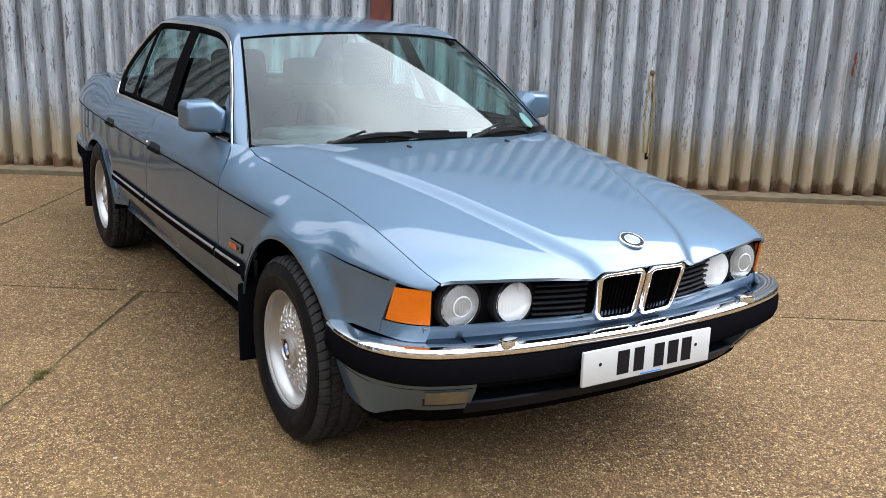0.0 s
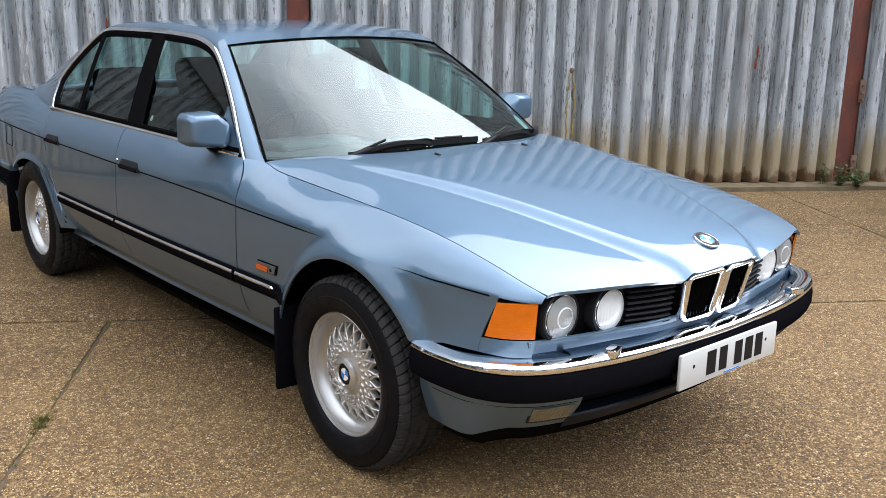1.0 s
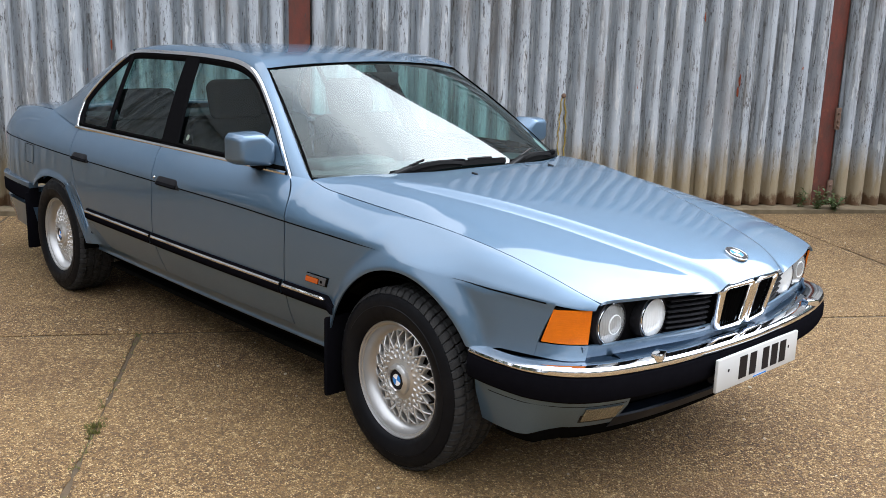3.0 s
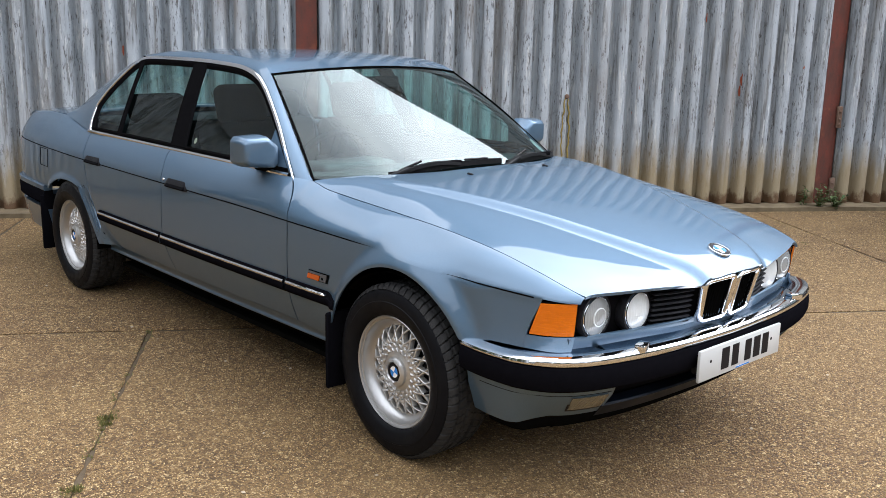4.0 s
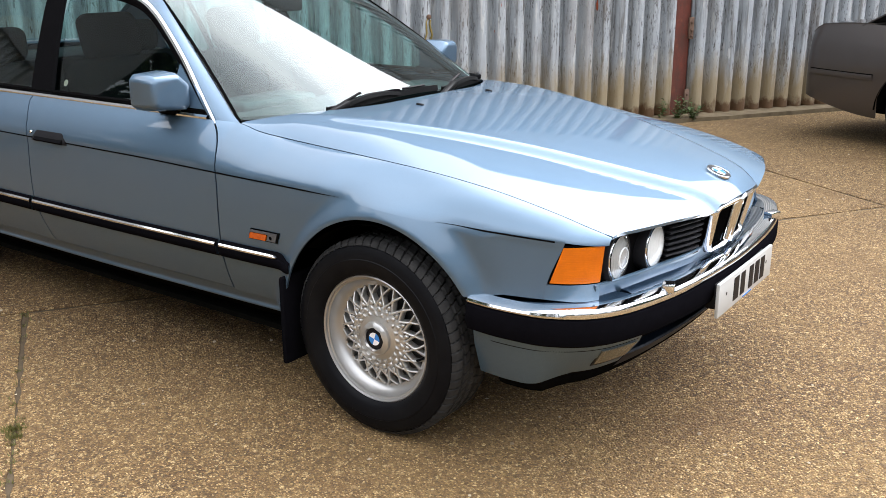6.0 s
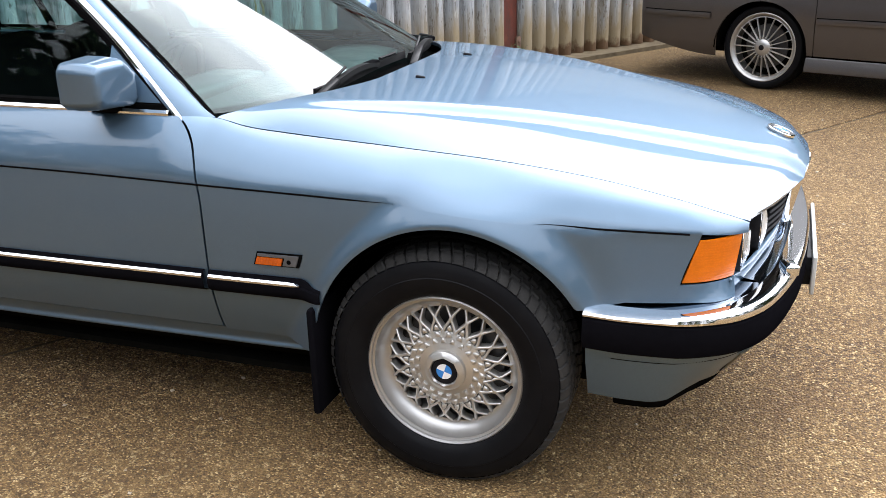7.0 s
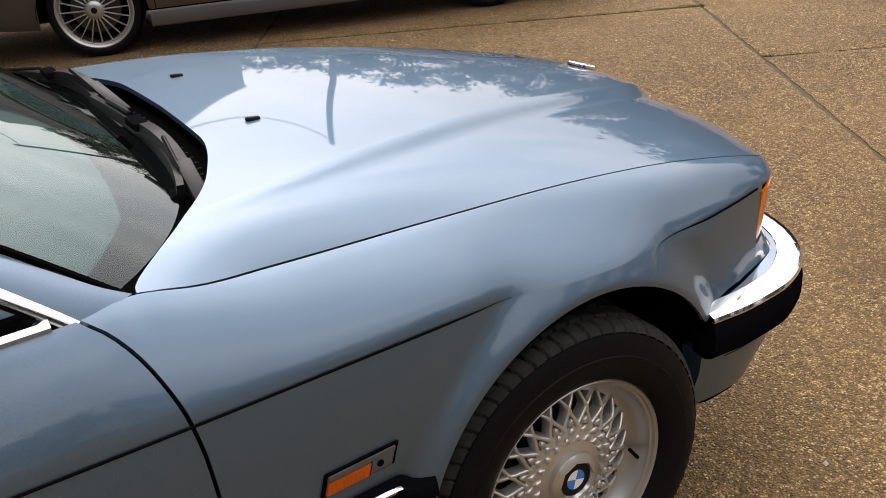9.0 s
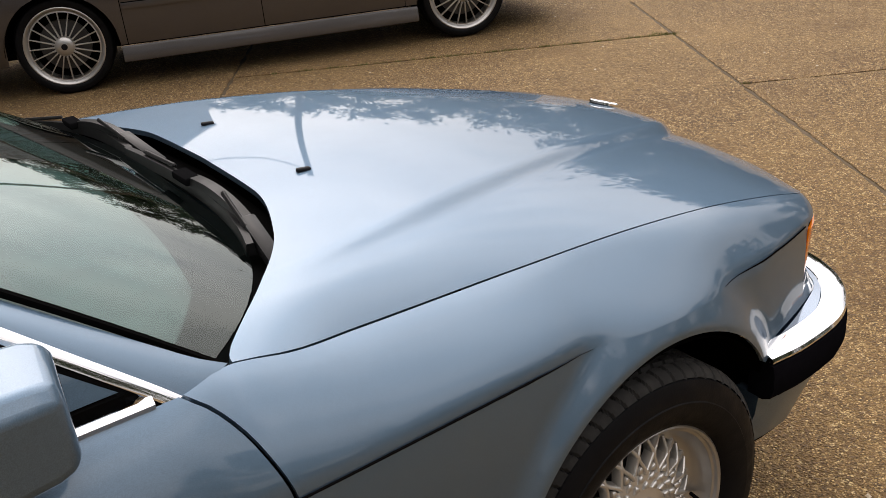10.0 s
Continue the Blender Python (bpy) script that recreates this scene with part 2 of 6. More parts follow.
def concrete_material():
    p = Mat("exposed_aggregate_concrete", (0.3, 0.25, 0.18), 0.9)
    warp = p.cells(125, "Color")
    big = p.cells(72, "Color")
    tone = p.sep(warp)[0]
    tone2 = p.sep(big)[1]
    stones = p.ramp(tone, [(0.0, (0.045, 0.028, 0.015)), (0.22, (0.13, 0.086, 0.047)), (0.5, (0.235, 0.165, 0.095)), (0.74, (0.36, 0.27, 0.165)), (0.88, (0.50, 0.41, 0.29)), (1.0, (0.78, 0.72, 0.60))])
    stones2 = p.ramp(tone2, [(0.0, (0.06, 0.038, 0.02)), (0.35, (0.19, 0.13, 0.072)), (0.75, (0.33, 0.245, 0.148)), (0.92, (0.52, 0.43, 0.31)), (1.0, (0.80, 0.74, 0.62))])
    c = p.mix(p.grey(p.noise(60, 2), 0.45, 0.55), stones, stones2)
    mortar = p.grey(p.cells(125, "Distance", "DISTANCE_TO_EDGE"), 0.0, 0.18, 0.85, 0.0)
    c = p.mix(mortar, c, (0.072, 0.045, 0.021))
    dot, pick = p.cells(80, "Distance", stretch=(1.0, 1.5, 1.0)), p.sep(p.cells(80, "Color", stretch=(1.0, 1.5, 1.0)))[2]
    pale = p.math("MULTIPLY", p.grey(dot, 0.30, 0.22), p.grey(pick, 0.72, 0.76))
    c = p.mix(pale, c, p.ramp(pick, [(0.76, (0.38, 0.295, 0.18)), (1.0, (0.74, 0.64, 0.48))]))
    dark = p.math("MULTIPLY", p.grey(dot, 0.32, 0.24), p.grey(pick, 0.29, 0.25))
    c = p.mix(dark, c, (0.040, 0.026, 0.015))
    c = p.mix(p.grey(p.noise(0.55, 5, 0.6), 0.42, 0.68, 0.0, 0.28), c, (0.395, 0.305, 0.192))
    c = p.mix(p.grey(p.noise(1.7, 6, 0.65), 0.52, 0.75, 0.0, 0.6), c, (0.120, 0.075, 0.040))
    c = p.mix(p.grey(p.noise(6, 5, 0.6), 0.55, 0.8, 0.0, 0.25), c, (0.360, 0.279, 0.178))
    c = p.mix(1.0, c, (0.95, 0.775, 0.482), "MULTIPLY")
    p.color(c)
    h = p.math("ADD", p.grey(p.cells(125, "Distance"), 0.0, 0.7, 1.0, 0.0), p.math("MULTIPLY", p.noise(240, 3), 0.6))
    p.bump(h, 1.0, 0.009)
    p.rough(p.grey(tone, 0, 1, 0.75, 0.95))
    return p.m


M_GROUND = concrete_material()
M_DIRT = plain("joint_dirt", (0.075, 0.051, 0.026), 0.95, 0, 0, 0.5, 30, 0.5)


def kerb_material():
    p = Mat("worn_kerb_concrete", (0.42, 0.35, 0.24), 0.9)
    n = p.noise(9, 6)
    c = p.mix(p.grey(n, 0.3, 0.7), (0.10, 0.073, 0.038), (0.19, 0.145, 0.084))
    c = p.mix(p.grey(p.noise(2.5, 4), 0.55, 0.75, 0, 0.6), c, (0.13, 0.10, 0.06))
    p.color(c).bump(p.noise(90, 4), 0.5, 0.006)
    return p.m


M_KERB = kerb_material()


def sheet_material():
    """Old grey-white paint flaking off corrugated sheets: brown and dark streaks, sand-coloured splash and rust at the foot."""
    p = Mat("flaking_painted_sheet", (0.5, 0.52, 0.55), 0.65)
    base = p.mix(p.noise(5, 4), (0.36, 0.395, 0.445), (0.56, 0.60, 0.66))
    streak = p.noise(1.0, 6, 0.7, (16, 16, 1.1))
    c = p.mix(p.grey(streak, 0.50, 0.64, 0.0, 0.8), base, (0.13, 0.125, 0.12))
    flake = p.noise(1.0, 8, 0.75, (34, 34, 5.5))
    c = p.mix(p.grey(flake, 0.585, 0.605, 0.0, 0.85), c, (0.055, 0.047, 0.040))
    flake2 = p.noise(1.0, 7, 0.7, (26, 26, 3.0))
    c = p.mix(p.grey(flake2, 0.58, 0.61, 0.0, 0.8), c, (0.66, 0.68, 0.70))
    chip = p.noise(1.0, 6, 0.7, (75, 75, 13))
    c = p.mix(p.math("MULTIPLY", p.grey(chip, 0.56, 0.59, 0.0, 0.85), p.grey(p.noise(1.0, 3, 0.5, (5, 5, 1.5)), 0.42, 0.62)), c, (0.075, 0.065, 0.058))
    brown = p.noise(0.8, 5, 0.6, (3, 3, 1))
    c = p.mix(p.grey(brown, 0.52, 0.72, 0.0, 0.55), c, (0.22, 0.17, 0.13))
    z = p.sep(p.coords())[2]
    foot = p.math("ADD", z, p.grey(p.noise(1, 5, 0.6, (9, 9, 2)), 0.2, 0.8, -0.24, 0.24))
    c = p.mix(p.grey(foot, 0.26, 0.62, 0.9, 0.0), c, (0.33, 0.255, 0.145))
    low = p.math("ADD", z, p.grey(p.noise(1, 6, 0.65, (7, 7, 5)), 0.2, 0.8, -0.10, 0.14))
    c = p.mix(p.grey(low, 0.09, 0.15, 0.92, 0.0), c, (0.115, 0.055, 0.022))
    # whiter bay above the visible height, added to lighten the bonnet's reflection
    along = p.n.new("ShaderNodeVectorMath")
    along.operation, along.inputs[1].default_value = "DOT_PRODUCT", tuple(W_D)
    p.l.new(p.coords(), along.inputs[0])
    bay = p.math("SUBTRACT", along.outputs["Value"], W_0.dot(W_D))
    pale_bay = p.math("MULTIPLY", p.math("MULTIPLY", p.grey(bay, 4.80, 4.84), p.grey(bay, 9.6, 9.7, 1.0, 0.0)), p.grey(z, 1.95, 2.0))
    c = p.mix(p.math("MULTIPLY", pale_bay, 0.8), c, (0.74, 0.76, 0.78))
    rust = p.noise(1, 4, 0.6, (11, 11, 5))
    c = p.mix(p.grey(rust, 0.735, 0.76, 0.0, 0.9), c, (0.34, 0.09, 0.035))
    c = p.mix(1.0, c, (0.86, 0.86, 0.825), "MULTIPLY")
    p.color(c)
    p.rough(p.grey(flake, 0.4, 0.65, 0.5, 0.8))
    p.bump(p.math("ADD", p.math("MULTIPLY", flake, 1.0), p.noise(60, 3)), 0.25, 0.004)
    return p.m


M_SHEET = sheet_material()


def oxide_material():
    p = Mat("red_oxide_steel", (0.22, 0.06, 0.04), 0.75)
    n = p.noise(12, 7, 0.65, (1, 1, 0.4))
    c = p.mix(p.grey(n, 0.35, 0.65), (0.15, 0.034, 0.020), (0.085, 0.030, 0.020))
    c = p.mix(p.grey(p.noise(40, 5), 0.6, 0.68, 0, 0.7), c, (0.06, 0.04, 0.033))
    c = p.mix(p.grey(p.noise(7, 5), 0.58, 0.72, 0, 0.6), c, (0.26, 0.08, 0.03))
    p.color(c).bump(p.noise(50, 5), 0.4, 0.004)
    return p.m


M_OXIDE = oxide_material()
M_YELLOW = plain("worn_yellow_paint", (0.27, 0.20, 0.04), 0.7, 0, 0, 0.5, 30, 0.4)
M_RUSTY = plain("rusty_steel", (0.16, 0.10, 0.07), 0.8, 0.3, 0, 0.5, 40, 0.5)


def leaf_material(name, a, b):
    p = Mat(name, a, 0.6)
    o = p.n.new("ShaderNodeNewGeometry")
    p.color(p.mix(o.outputs["Random Per Island"], a, b))
    return p.m


M_LEAF = leaf_material("weed_leaf", (0.03, 0.06, 0.012), (0.075, 0.11, 0.025))
M_MOSS = leaf_material("moss", (0.085, 0.085, 0.016), (0.15, 0.14, 0.035))
M_CROWN = leaf_material("tree_leaf", (0.020, 0.040, 0.012), (0.055, 0.085, 0.025))
M_BARK = plain("bark", (0.06, 0.045, 0.03), 0.9, 0, 0, 0.4, 12, 0.6)
M_POLE = plain("timber_pole", (0.10, 0.075, 0.05), 0.85, 0, 0, 0.4, 10, 0.5)


# ---- mesh helpers ----
def thing(name, label, category, group="", kind="", at=(0, 0, 0)):
    ob = new(name)
    ob.empty_display_size = 0.2
    ob.location = at
    return tagged(ob, label, category, group, kind)


def finish(me, material, smooth=35):
    me.materials.append(material)
    if smooth:
        me.polygons.foreach_set("use_smooth", [True] * len(me.polygons))
        me.set_sharp_from_angle(angle=radians(smooth))
    me.update()
    return me


def part(name, geo, material, parent=None, label="", smooth=35, solid=0.0, offset=-1.0):
    """Links a bmesh, or verts and faces, as one mesh object under a thing or a part."""
    me = bpy.data.meshes.new(name)
    if isinstance(geo, tuple):
        me.from_pydata(geo[0], [], geo[1])
    else:
        geo.to_mesh(me)
        geo.free()
    finish(me, material, smooth)
    ob = new(name, me)
    if parent is not None:
        ob.parent = parent
    if label:
        ob["label"] = label
    if solid:
        s = ob.modifiers.new("thickness", "SOLIDIFY")
        s.thickness, s.offset = solid, offset
        e = ob.modifiers.new("edges", "EDGE_SPLIT")
        e.split_angle = radians(65)
    return ob


def tab(x, *pairs):
    """Smooth look-up in a table of (x, value)."""
    xs, ys = [p[0] for p in pairs], [p[1] for p in pairs]
    if x <= xs[0]:
        return ys[0]
    if x >= xs[-1]:
        return ys[-1]
    i = next(k for k in range(len(xs) - 1) if x <= xs[k + 1])

    def slope(k):
        if k == 0 or k == len(xs) - 1:
            j = min(max(k, 1), len(xs) - 1)
            return (ys[j] - ys[j - 1]) / (xs[j] - xs[j - 1])
        a, b = (ys[k] - ys[k - 1]) / (xs[k] - xs[k - 1]), (ys[k + 1] - ys[k]) / (xs[k + 1] - xs[k])
        return 0.0 if a * b <= 0 else 2 * a * b / (a + b)

    h = xs[i + 1] - xs[i]
    t = (x - xs[i]) / h
    return ((1 + 2 * t) * (1 - t) ** 2 * ys[i] + t * (1 - t) ** 2 * h * slope(i)
            + t * t * (3 - 2 * t) * ys[i + 1] + t * t * (t - 1) * h * slope(i + 1))


def curve(u, pts):
    """A smooth point on a polyline of 3D points at u in 0..1, by even steps of the knots."""
    ks = [k / (len(pts) - 1) for k in range(len(pts))]
    return tuple(tab(u, *[(k, p[a]) for k, p in zip(ks, pts)]) for a in range(len(pts[0])))


def lin(a, b, n):
    return [a + (b - a) * k / (n - 1) for k in range(n)]


def grid(fn, us, vs, side=-1):
    """Verts and faces of a sheet over us x vs. fn gives x, half width, height; side -1 is the driver's side, outward faces."""
    verts = []
    for u in us:
        for v in vs:
            x, w, z = fn(u, v)
            verts.append((x, CY + side * w, z))
    n, faces = len(vs), []
    for i in range(len(us) - 1):
        for j in range(n - 1):
            q = (i * n + j, (i + 1) * n + j, (i + 1) * n + j + 1, i * n + j + 1)
            faces.append(q if side < 0 else q[::-1])
    return verts, faces


def join(*geos):
    verts, faces = [], []
    for v, f in geos:
        k = len(verts)
        verts += v
        faces += [tuple(i + k for i in q) for q in f]
    return verts, faces


def flip(geo):
    return geo[0], [q[::-1] for q in geo[1]]


def sweep(path, profile, closed=True, caps=True, up=Vector((0, 0, 1))):
    """A profile of (out, height) pairs carried along 3D points; out is to the right of the way."""
    verts, faces, n, m = [], [], len(profile), len(path)
    path = [Vector(p) for p in path]
    for k, p in enumerate(path):
        d = (path[min(k + 1, m - 1)] - path[max(k - 1, 0)]).normalized()
        r = d.cross(up).normalized()
        h = r.cross(d)
        verts += [tuple(p + r * a + h * b) for a, b in profile]
    for k in range(m - 1):
        for j in range(n if closed else n - 1):
            a, b = j, (j + 1) % n
            faces.append((k * n + a, (k + 1) * n + a, (k + 1) * n + b, k * n + b))
    if closed and caps:
        faces.append(tuple(range(n)))
        faces.append(tuple(range((m - 1) * n, m * n))[::-1])
    return verts, faces


def ring(r, n=8):
    return [(r * math.cos(2 * math.pi * k / n), r * math.sin(2 * math.pi * k / n)) for k in range(n)]


def box(size, centre=(0, 0, 0), bevel=0.0, segments=2, turn=None):
    bm = bmesh.new()
    bmesh.ops.create_cube(bm, size=1.0)
    bmesh.ops.scale(bm, vec=size, verts=bm.verts)
    if bevel:
        bmesh.ops.bevel(bm, geom=bm.edges[:], offset=bevel, segments=segments, affect="EDGES", profile=0.5)
    m = Matrix.Translation(centre)
    if turn is not None:
        m = m @ turn
    bmesh.ops.transform(bm, matrix=m, verts=bm.verts)
    return bm


def geo_of(bm):
    bm.verts.index_update()
    g = [tuple(v.co) for v in bm.verts], [tuple(v.index for v in f.verts) for f in bm.faces]
    bm.free()
    return g


def moved(geo, m):
    return [tuple(m @ Vector(v)) for v in geo[0]], geo[1]


def lathe(profile, n=48, axis="y"):
    """Turns (radius, along) pairs round the y axis (or z)."""
    verts, faces, m = [], [], len(profile)
    for k in range(n):
        a = 2 * math.pi * k / n
        for r, h in profile:
            verts.append((r * math.cos(a), h, r * math.sin(a)) if axis == "y" else (r * math.cos(a), r * math.sin(a), h))
    for k in range(n):
        for j in range(m - 1):
            a, b = k * m + j, ((k + 1) % n) * m + j
            faces.append((a, a + 1, b + 1, b))
    return verts, faces


def disc(r, n=32, h=0.0):
    return [(r * math.cos(2 * math.pi * k / n), h, r * math.sin(2 * math.pi * k / n)) for k in range(n)], [tuple(range(n))]


# ---- ground, kerb and wall ----
def wall_at(a, b, z=0.0):
    """A place a metres along the wall and b metres out of it."""
    return W_0 + a * W_D + b * W_N + Vector((0, 0, z))


ground = part("ground", ([(-400, -400, -0.03), (400, -400, -0.03), (400, 400, -0.03), (-400, 400, -0.03)], [(0, 1, 2, 3)]), M_GROUND, smooth=0)
tagged(ground, "brown exposed-aggregate concrete yard with dirty joints", "ground", kind="structure")
part("joint_bed", ([tuple(wall_at(a, b, -0.009)) for a, b in ((-16, 0.2), (-16, 17), (18, 17), (18, 0.2))], [(0, 1, 2, 3)]), M_DIRT, ground, smooth=0)


def slab(a0, a1, b0, b1):
    """One cast slab with worn, slightly wavering edges."""
    g, na, nb = 0.0105, 110, 56
    verts, faces = [], []
    for i in range(na + 1):
        for j in range(nb + 1):
            a, b = a0 + (a1 - a0) * i / na, b0 + (b1 - b0) * j / nb
            wob = 0.009 * noise.noise(Vector((a * 2.1, b * 2.1, 3.0))) + 0.013 * noise.noise(Vector((a * 11.0, b * 11.0, 5.0)))
            if i == 0:
                a += g + wob
            if i == na:
                a -= g + wob
            if j == 0:
                b += g + wob
            if j == nb:
                b -= g + wob
            edge = i in (0, na) or j in (0, nb)
            verts.append(tuple(wall_at(a, b, -0.004 if edge else 0.0)))
    for i in range(na):
        for j in range(nb):
            k = i * (nb + 1) + j
            faces.append((k, k + 1, k + nb + 2, k + nb + 1))
    rim = [i * (nb + 1) for i in range(na + 1)] + [na * (nb + 1) + j for j in range(1, nb + 1)]
    rim += [i * (nb + 1) + nb for i in range(na - 1, -1, -1)] + [j for j in range(nb - 1, 0, -1)]
    low = len(verts)
    verts += [(verts[k][0], verts[k][1], -0.028) for k in rim]
    for k in range(len(rim)):
        n = (k + 1) % len(rim)
        faces.append((rim[k], rim[n], low + n, low + k))
    return verts, faces


for b0, b1, first in ((0.31, 3.40, -2.36), (3.40, 6.52, -0.94), (6.52, 9.66, -2.32), (9.66, 12.8, -0.9), (12.8, 16.0, -2.3)):
    for k in range(-2, 3):
        part("slab", slab(first + 6.3 * (k - 0), first + 6.3 * (k + 1), b0, b1), M_GROUND, ground, smooth=0)

kerb_path = [tuple(wall_at(a, 0.135, 0.0)) for a in lin(-22, 21, 180)]
kerb_geo = sweep(kerb_path, [(-0.165, -0.03), (-0.165, 0.010), (-0.150, 0.022), (0.165, 0.030), (0.165, -0.03)])
kerb_geo = ([(x, y, z + (0.006 * noise.noise(Vector((x * 3, y * 3, 0))) if z > 0 else 0)) for x, y, z in kerb_geo[0]], kerb_geo[1])
tagged(part("kerb", kerb_geo, M_KERB, smooth=20), "low crumbling concrete strip along the foot of the wall", "kerb", kind="structure")

WALL_TOP, SHEET_TOP = 5.35, 3.15


def corrugated(a0, a1, z0, z1, pitch=0.1745, deep=0.064, phase=2.296):
    """Rounded corrugations, one sheet with two faces 6 mm apart."""
    n = int((a1 - a0) / pitch * 14)
    verts, faces = [], []
    zs = [z0, 0.25, 0.8, 1.6, 2.4, z1]
    for i in range(n + 1):
        a = a0 + (a1 - a0) * i / n
        t = (a - phase) / pitch * 2 * math.pi
        s = math.tanh(2.0 * (math.sin(t) + 0.22 * math.sin(2 * t + 0.5) + 0.30)) / 0.98
        for z in zs:
            lean = 0.004 * noise.noise(Vector((a * 1.3, z * 0.8, 5.0)))
            verts.append(tuple(wall_at(a, deep * s + lean, z)))
    m = len(zs)
    for i in range(n):
        for j in range(m - 1):
            k = i * m + j
            faces.append((k, k + 1, k + m + 1, k + m))
    return verts, faces


shed = thing("wall_shed", "tall shed wall of flaking grey-white painted corrugated sheets", "wall", kind="structure")
for a0, a1 in ((-8.0, -0.17), (0.01, 4.67), (4.82, 21.0)):
    count = max(1, round((a1 - a0) / 1.047))
    for k in range(count):
        s0, s1 = a0 + (a1 - a0) * k / count, a0 + (a1 - a0) * (k + 1) / count
        part("sheet", corrugated(s0, s1 - 0.001, 0.015 + 0.012 * (k % 2), SHEET_TOP), M_SHEET, shed, smooth=80)
# steel posts between the sheet fields
for a, broad in ((-0.085, 0.175), (4.745, 0.160)):
    prof = [(-broad / 2, 0.0), (-broad / 2, 0.012), (broad / 2, 0.012), (broad / 2, 0.0), (0.006, 0.0), (0.006, -0.10), (-0.006, -0.10), (-0.006, 0.0)]
    verts, faces = [], []
    for z in (0.02, WALL_TOP):
        verts += [tuple(wall_at(a + p, 0.012 + q, z)) for p, q in prof]
    n = len(prof)
    faces = [(j, (j + 1) % n, n + (j + 1) % n, n + j) for j in range(n)]
    part("post", (verts, faces), M_OXIDE, shed, "red-oxide painted rusty steel post", smooth=0)
# smooth boards above the corrugated sheets
for k in range(12):
    a0 = -8.0 + 29.0 / 12 * k
    part("fascia_board", sweep([tuple(wall_at(a0, 0.07, SHEET_TOP)), tuple(wall_at(a0 + 2.405, 0.07, SHEET_TOP))], [(-0.02, -0.03), (0.015, -0.03), (0.015, WALL_TOP - SHEET_TOP - 0.06), (-0.02, WALL_TOP - SHEET_TOP - 0.06)]), M_FASCIA, shed, smooth=0)
# shed body behind, closing the place
part("roof_edge", (sweep([tuple(wall_at(-8.1, 0.05, WALL_TOP)), tuple(wall_at(21.1, 0.05, WALL_TOP))], [(-0.09, -0.06), (0.06, -0.06), (0.06, 0.10), (-0.09, 0.10)])), M_SHEET, shed, "weathered metal roof edge", smooth=0)
back = [tuple(wall_at(a, b, z)) for z in (0, WALL_TOP) for a, b in ((-8, -0.12), (20.98, -0.12), (20.98, -7), (-8, -7))]
part("shed_body", (back, [(0, 1, 5, 4), (1, 2, 6, 5), (2, 3, 7, 6), (3, 0, 4, 7), (4, 5, 6, 7)]), M_SHEET, shed, smooth=0)


# ---- the blue saloon: shape ----
# x runs forward from the front axle, w is the half width from the middle, z the height.
REAR_AXLE, HUB = -2.947, 0.32


def crease_z(x):
    return tab(x, (-4.1, 0.805), (-3.7, 0.802), (-2.7, 0.79), (-1.15, 0.782), (-0.65, 0.771), (-0.13, 0.7565), (0.2, 0.732), (0.56, 0.712), (0.69, 0.702))


def crease_w(x):
    return tab(x, (-4.13, 0.60), (-4.10, 0.70), (-4.0, 0.775), (-3.7, 0.832), (-3.2, 0.862), (-2.6, 0.872), (-1.5, 0.876), (-0.65, 0.864), (-0.40, 0.857), (-0.20, 0.849), (-0.10, 0.837), (0.04, 0.820), (0.13, 0.817), (0.225, 0.8135), (0.4, 0.794), (0.56, 0.756), (0.62, 0.735), (0.67, 0.706), (0.70, 0.674), (0.72, 0.645))


def arch_z(x, c, a, b, p):
    t = abs(x - c) / a
    return 0.325 + b * (1 - t ** p) ** (1 / p) if t < 1 else None


FRONT_ARCH, REAR_ARCH = (0.02, 0.368, 0.386, 2.0), (-2.955, 0.405, 0.322, 2.3)


def flare(x, z, arch, level):
    """Half width of the rolled arch flare."""
    c, a, b, p = arch
    r = ((abs(x - c) / a) ** p + (max(z - 0.325, 0) / b) ** p) ** (1 / p) if z > 0.325 else abs(x - c) / a
    d = (r - 1.0) * a
    if c > -1:
        level = tab(x, (-0.35, 0.885), (-0.15, 0.880), (0.02, 0.873), (0.2, 0.865), (0.30, 0.851), (0.39, 0.832))
    d = max(d - 0.007, 0)
    steep = 0.74 if c < -1 else tab(x, (0.15, 0.74), (0.40, 0.55))
    return level - steep * d * d / (d + 0.010)


def smax(a, b, k=0.010):
    h = max(k - abs(a - b), 0) / k
    return max(a, b) + h * h * k * 0.25


def body_w(x, z):
    """Half width of the flanks below the crease, without the arch flares."""
    zc = crease_z(x)
    d = tab(z, (0.18, -0.10), (0.24, -0.066), (0.30, -0.063), (0.36, -0.036), (0.45, -0.005), (0.52, 0.008), (0.58, 0.0105), (0.66, 0.0085), (0.72, 0.0045), (zc, -0.0005))
    return crease_w(x) + d


def lower_w(x, z):
    """Half width of the flanks below the crease."""
    w = body_w(x, z)
    if x > 0.36 and z > 0.5:
        w += (crease_w(x) + 0.115 * max(0.0, crease_z(x) - 0.02 - z) - w) * min(1.0, (x - 0.36) / 0.08)
    w = smax(w, flare(x, z, FRONT_ARCH, 0.893), 0.012)
    return smax(w, flare(x, z, REAR_ARCH, 0.885), 0.014)


